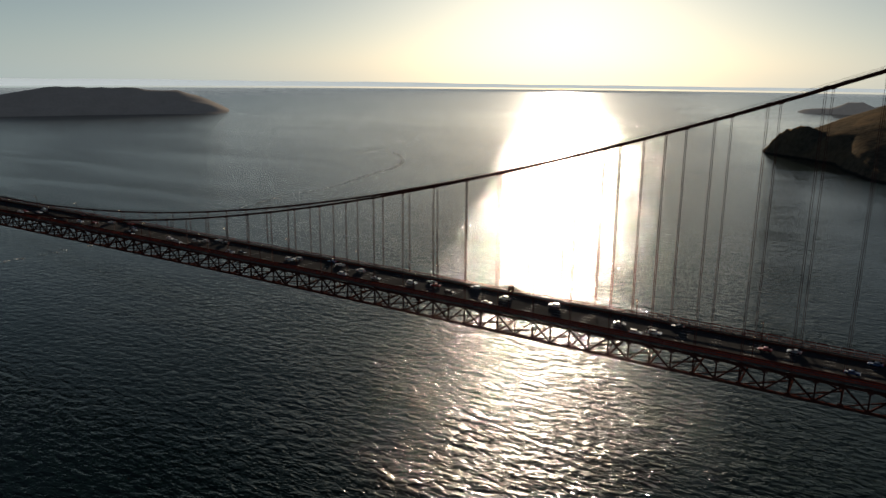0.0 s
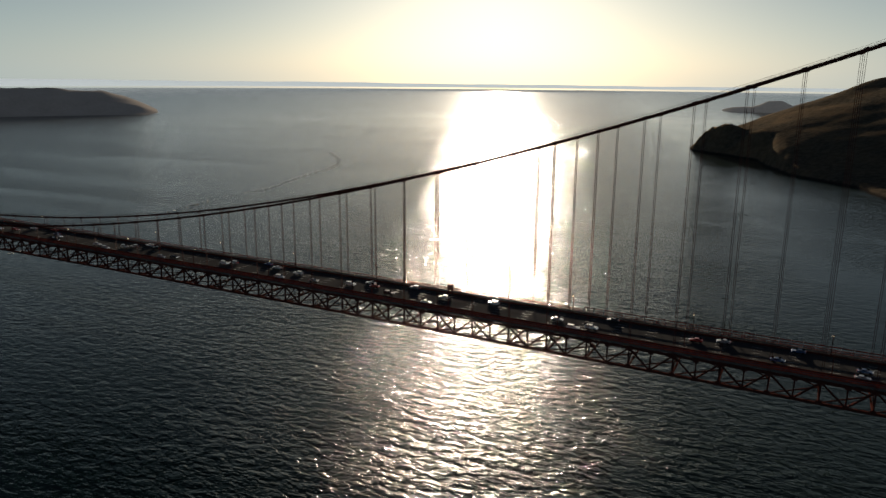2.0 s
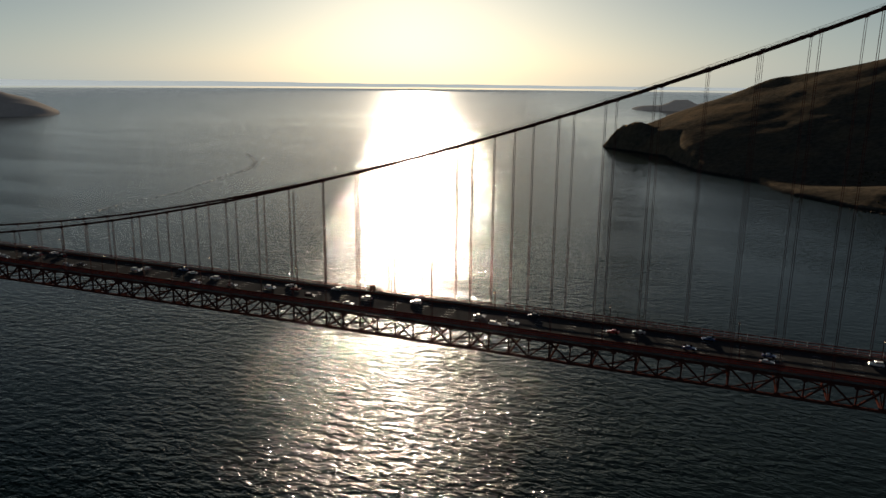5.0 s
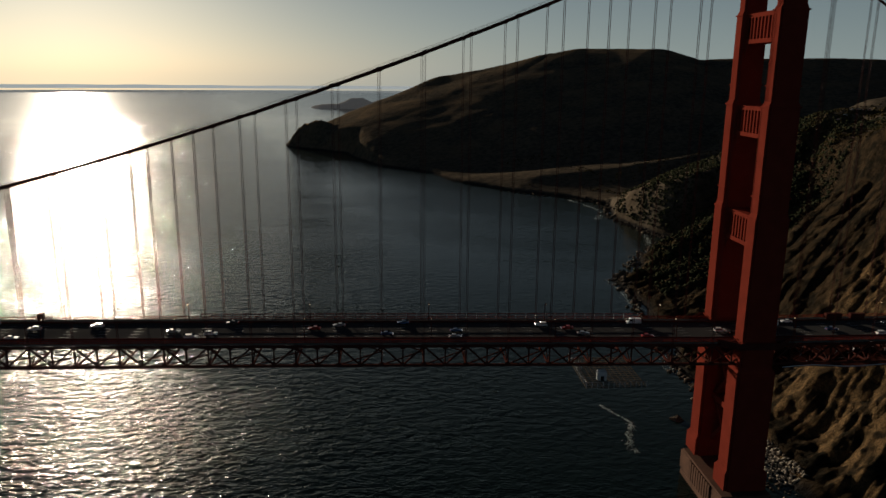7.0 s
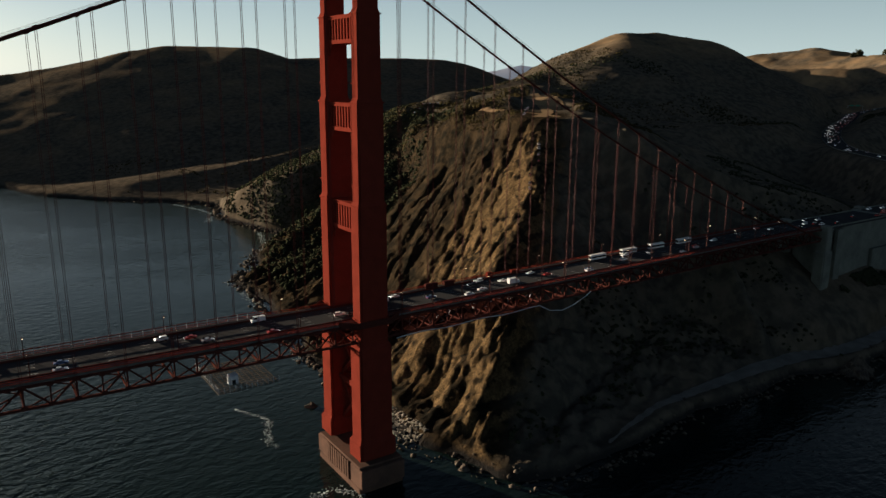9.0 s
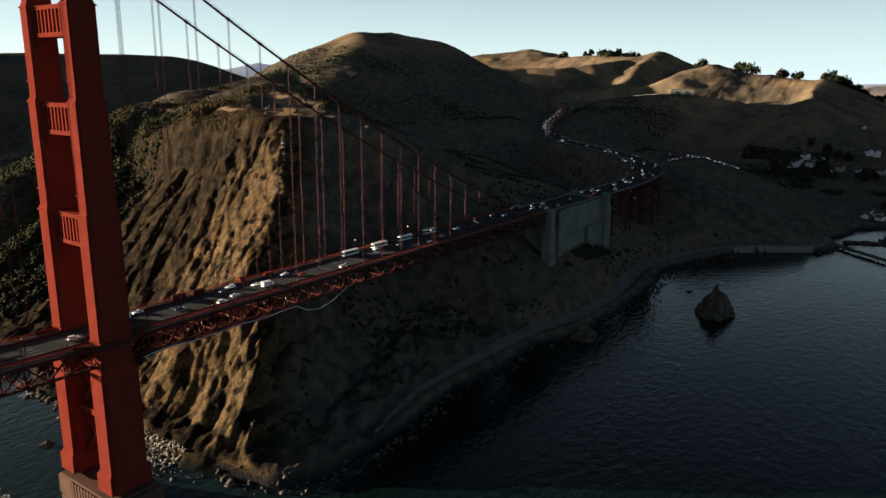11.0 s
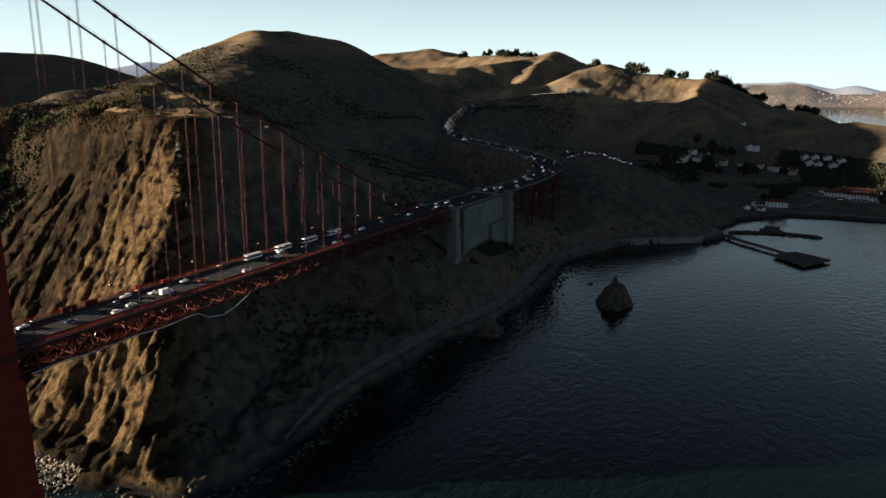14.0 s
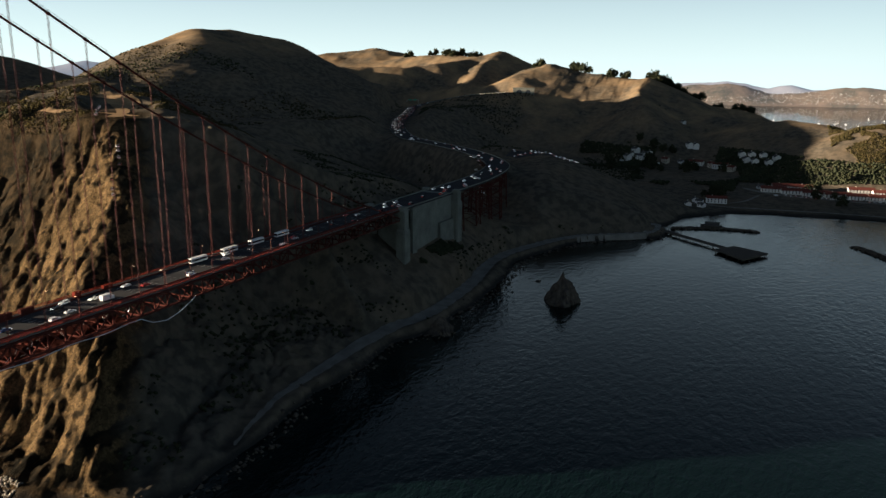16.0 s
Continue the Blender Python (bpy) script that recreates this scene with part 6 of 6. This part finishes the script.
# cars left on two ledges of the cliff road
for x, y, count in ((212, 128, 4), (186, 106, 3)):
    for k in range(count):
        cx, cy = x - 3.6 * k, y - 4.2 * k
        put(FAR_FLEET[q.choice((0, 1, 1, 2))], pose(cx, cy, float(heights([(cx, cy)])[0]) + 0.1, 0, 0, 50 + q.uniform(-8, 8)))

# the fort's yard and the track along the quay
bm = bmesh.new()
drape(bm, smooth_line([(1040, -215, 8), (1002, -260, 8), (992, -310, 8), (988, -370, 8), (985, -440, 8)], 6), 5, 0.3, 0.8, 9, 0.3)
drape(bm, smooth_line([(888, -150, 5), (882, -200, 5), (888, -250, 5), (896, -345, 5), (896, -430, 5)], 6), 2.6, 0.3, 0.5, 10, 0.3)
drape(bm, smooth_line([(905, -205, 5), (935, -225, 5), (985, -240, 6)], 6), 2.2, 0.32, 0.4, 11, 0.3)
tagged(part("fort_yard", bm, GRAVEL), "pale gravel yard and tracks round the old fort", "track", kind="structure")
for k in range(26):
    x, y = 994 + q.uniform(-5, 5), -262 - 6.4 * k
    put(FAR_FLEET[q.choice((0, 0, 1, 2))], pose(x, y, float(heights([(x, y)])[0]) + 0.35, 0, 0, q.choice((0, 90)) + q.uniform(-6, 6)))

# cars parked on the ground below the viaduct
for k in range(16):
    x, y = 628 + 4.2 * k + q.uniform(-3, 3), 40 + 2.4 * k + q.uniform(-5, 5)
    put(FAR_FLEET[q.choice((0, 0, 1, 2))], pose(x, y, float(heights([(x, y)])[0]) + 0.1, 0, 0, q.uniform(0, 360)))

# cars along the clifftop road
for k in range(9):
    x, y = 252 + 9.5 * k + q.uniform(-2, 2), 190 + 11 * k
    put(FAR_FLEET[q.choice((0, 0, 1, 2))], pose(x, y, float(heights([(x, y)])[0]) + 0.1, 0, 0, 50))
for k in range(7):
    x, y = 318 + 9 * k, 462 + 4 * k
    put(FAR_FLEET[q.choice((0, 0, 1, 2))], pose(x, y, float(heights([(x, y)])[0]) + 0.1, 0, 0, 25))


# the dirt clifftop and its road
bm = bmesh.new()
drape(bm, smooth_line([(243, 164, 137), (295, 212, 137), (345, 272, 138), (400, 350, 145), (440, 420, 150)], 5), 5, 0.3, 1.2, 5)
drape(bm, smooth_line([(258, 158, 137), (272, 195, 137), (284, 250, 137), (290, 300, 137)], 5), 3.5, 0.35, 0.6, 6)
drape(bm, smooth_line([(335, 250, 140), (362, 285, 140), (388, 340, 145)], 4), 11, 0.4, 4.0, 7)
tagged(part("clifftop_road", bm, DIRT), "sunlit bare dirt road on the clifftop", "dirt road", kind="structure")


def make_sign(x, y, turn, label):
    z = float(heights([(x, y)])[0])
    sign = tagged(new("road_sign"), label, "road sign")
    for s_ in (-14, 14):
        bm = bmesh.new()
        tube(bm, [(0, s_, -1), (0, s_, 8.5)], 0.3, 7)
        part("post", bm, STEEL, sign)
    bm = bmesh.new()
    box(bm, -0.3, 0.3, -14, 14, 7.8, 8.4)
    part("beam", bm, STEEL, sign)
    for y0 in (-9, 2):
        bm = bmesh.new()
        box(bm, -0.45, -0.3, y0, y0 + 8, 6.6, 9.8)
        part("sign_panel", bm, SIGN_GREEN, sign)
    sign.matrix_basis = pose(x, y, z, 0, 0, turn)


make_sign(1470, 555, 24, "green overhead highway sign on a steel gantry")


# ---- foam and boats ----
def foam_patch(pts, half, seed):
    rr = random.Random(seed)
    line = smooth_line([(x, y, 0) for x, y in pts], 1.6)
    c, s = [], []
    for p in line:
        for _ in range(16):
            c.append((p[0] + rr.gauss(0, half * 0.8), p[1] + rr.gauss(0, half * 0.8), 0.02))
            s.append(rr.uniform(0.1, 0.45))
    return c, s


c, s = [], []
for k, (pts, half) in enumerate((([(-17, 62), (-24, 42), (-23, 36)], 1.4), ([(-26, 84), (-20, 72), (-16, 64)], 0.5), ([(-26, -12), (-14, -14), (-10, -24)], 2.0),
                                 ([(30, 130), (46, 215), (48, 262), (50, 322)], 3.0), ([(80, 372), (120, 430), (140, 500)], 2.6), ([(112, 590), (130, 650), (110, 730)], 2.6),
                                 ([(150, 770), (190, 800), (215, 832)], 1.6))):
    a, b = foam_patch(pts, half, 40 + k)
    c, s = c + a, s + b
foam = new("foam", clump_mesh("foam", c, s, FOAM, 41, 0.03))
tagged(foam, "white foam where the sea washes over rocks", "foam", kind="stuff")


c, s = [], []
for k, (pts, half) in enumerate((([(-821, 368), (-844, 484), (-838, 560), (-860, 640)], 1.6), ([(-860, 640), (-880, 720), (-906, 829), (-960, 930), (-1048, 1028)], 2.4),
                                 ([(-796, 60), (-792, 106), (-788, 160)], 0.8))):
    rr = random.Random(60 + k)
    for p in smooth_line([(x, y, 0) for x, y in pts], 1.3):
        if rr.random() < 0.4:
            c.append((p[0] + rr.gauss(0, half), p[1] + rr.gauss(0, half), 0.05))
            s.append(rr.uniform(0.5, 1.5))
tagged(new("foam_line", clump_mesh("foam_line", c, s, FOAM_LINE, 43, 0.3)), "broken white foam lines where currents meet", "foam", kind="stuff")


def make_boat():
    boat = tagged(new("sailing_boat"), "small white sailing boat moored in the bay", "boat", "boats moored in the bay")
    bm = bmesh.new()
    rows = []
    for x, w, z in ((-5, 1.2, 0.9), (-2, 1.6, 0.8), (2, 1.5, 0.9), (5.5, 0.1, 1.2)):
        rows.append([bm.verts.new((x, -w, z)), bm.verts.new((x, 0, -0.4)), bm.verts.new((x, w, z))])
    for a, b in zip(rows, rows[1:]):
        bm.faces.new((a[0], b[0], b[1], a[1]))
        bm.faces.new((a[1], b[1], b[2], a[2]))
        bm.faces.new((a[2], b[2], b[0], a[0]))
    bm.faces.new(rows[0])
    bmesh.ops.recalc_face_normals(bm, faces=bm.faces)
    part("hull", bm, WHITE_CAR, boat)
    bm = bmesh.new()
    box(bm, -2, 1.5, -0.8, 0.8, 0.85, 1.5, 0.1)
    part("cabin", bm, WHITE_CAR, boat)
    bm = bmesh.new()
    tube(bm, [(1, 0, 0.8), (1, 0, 13)], 0.14, 6)
    part("mast", bm, WHITE_CAR, boat)
    return boat


BOAT = make_boat()
for k in range(32):
    yaw = q.uniform(-97, -88)
    d = q.uniform(2750, 3500)
    x, y, _ = bearing(yaw, 0, d)
    if shore_distance(np.array([x]), np.array([y]))[0] < -40:
        put(BOAT, pose(x, y, float(sea_level(d)) - 0.05, 0, 0, q.uniform(0, 360)))

# houses scattered over the hills across the bay
c, s = [], []
for k in range(900):
    yaw, el = q.uniform(-100, -82), q.uniform(-1.6, -0.8)
    d = 4370 - 220 * (1 - min(1, max(0, (el + 1.75) / 1.3)))
    c.append(bearing(yaw, el + 0.02, d - 18))
    s.append(q.uniform(1.0, 2.6))
tagged(new("far_houses", clump_mesh("far_houses", c, s, WHITE_WALL, 51, 0.6)), "pale houses scattered on the hills across the bay", "houses", kind="stuff")
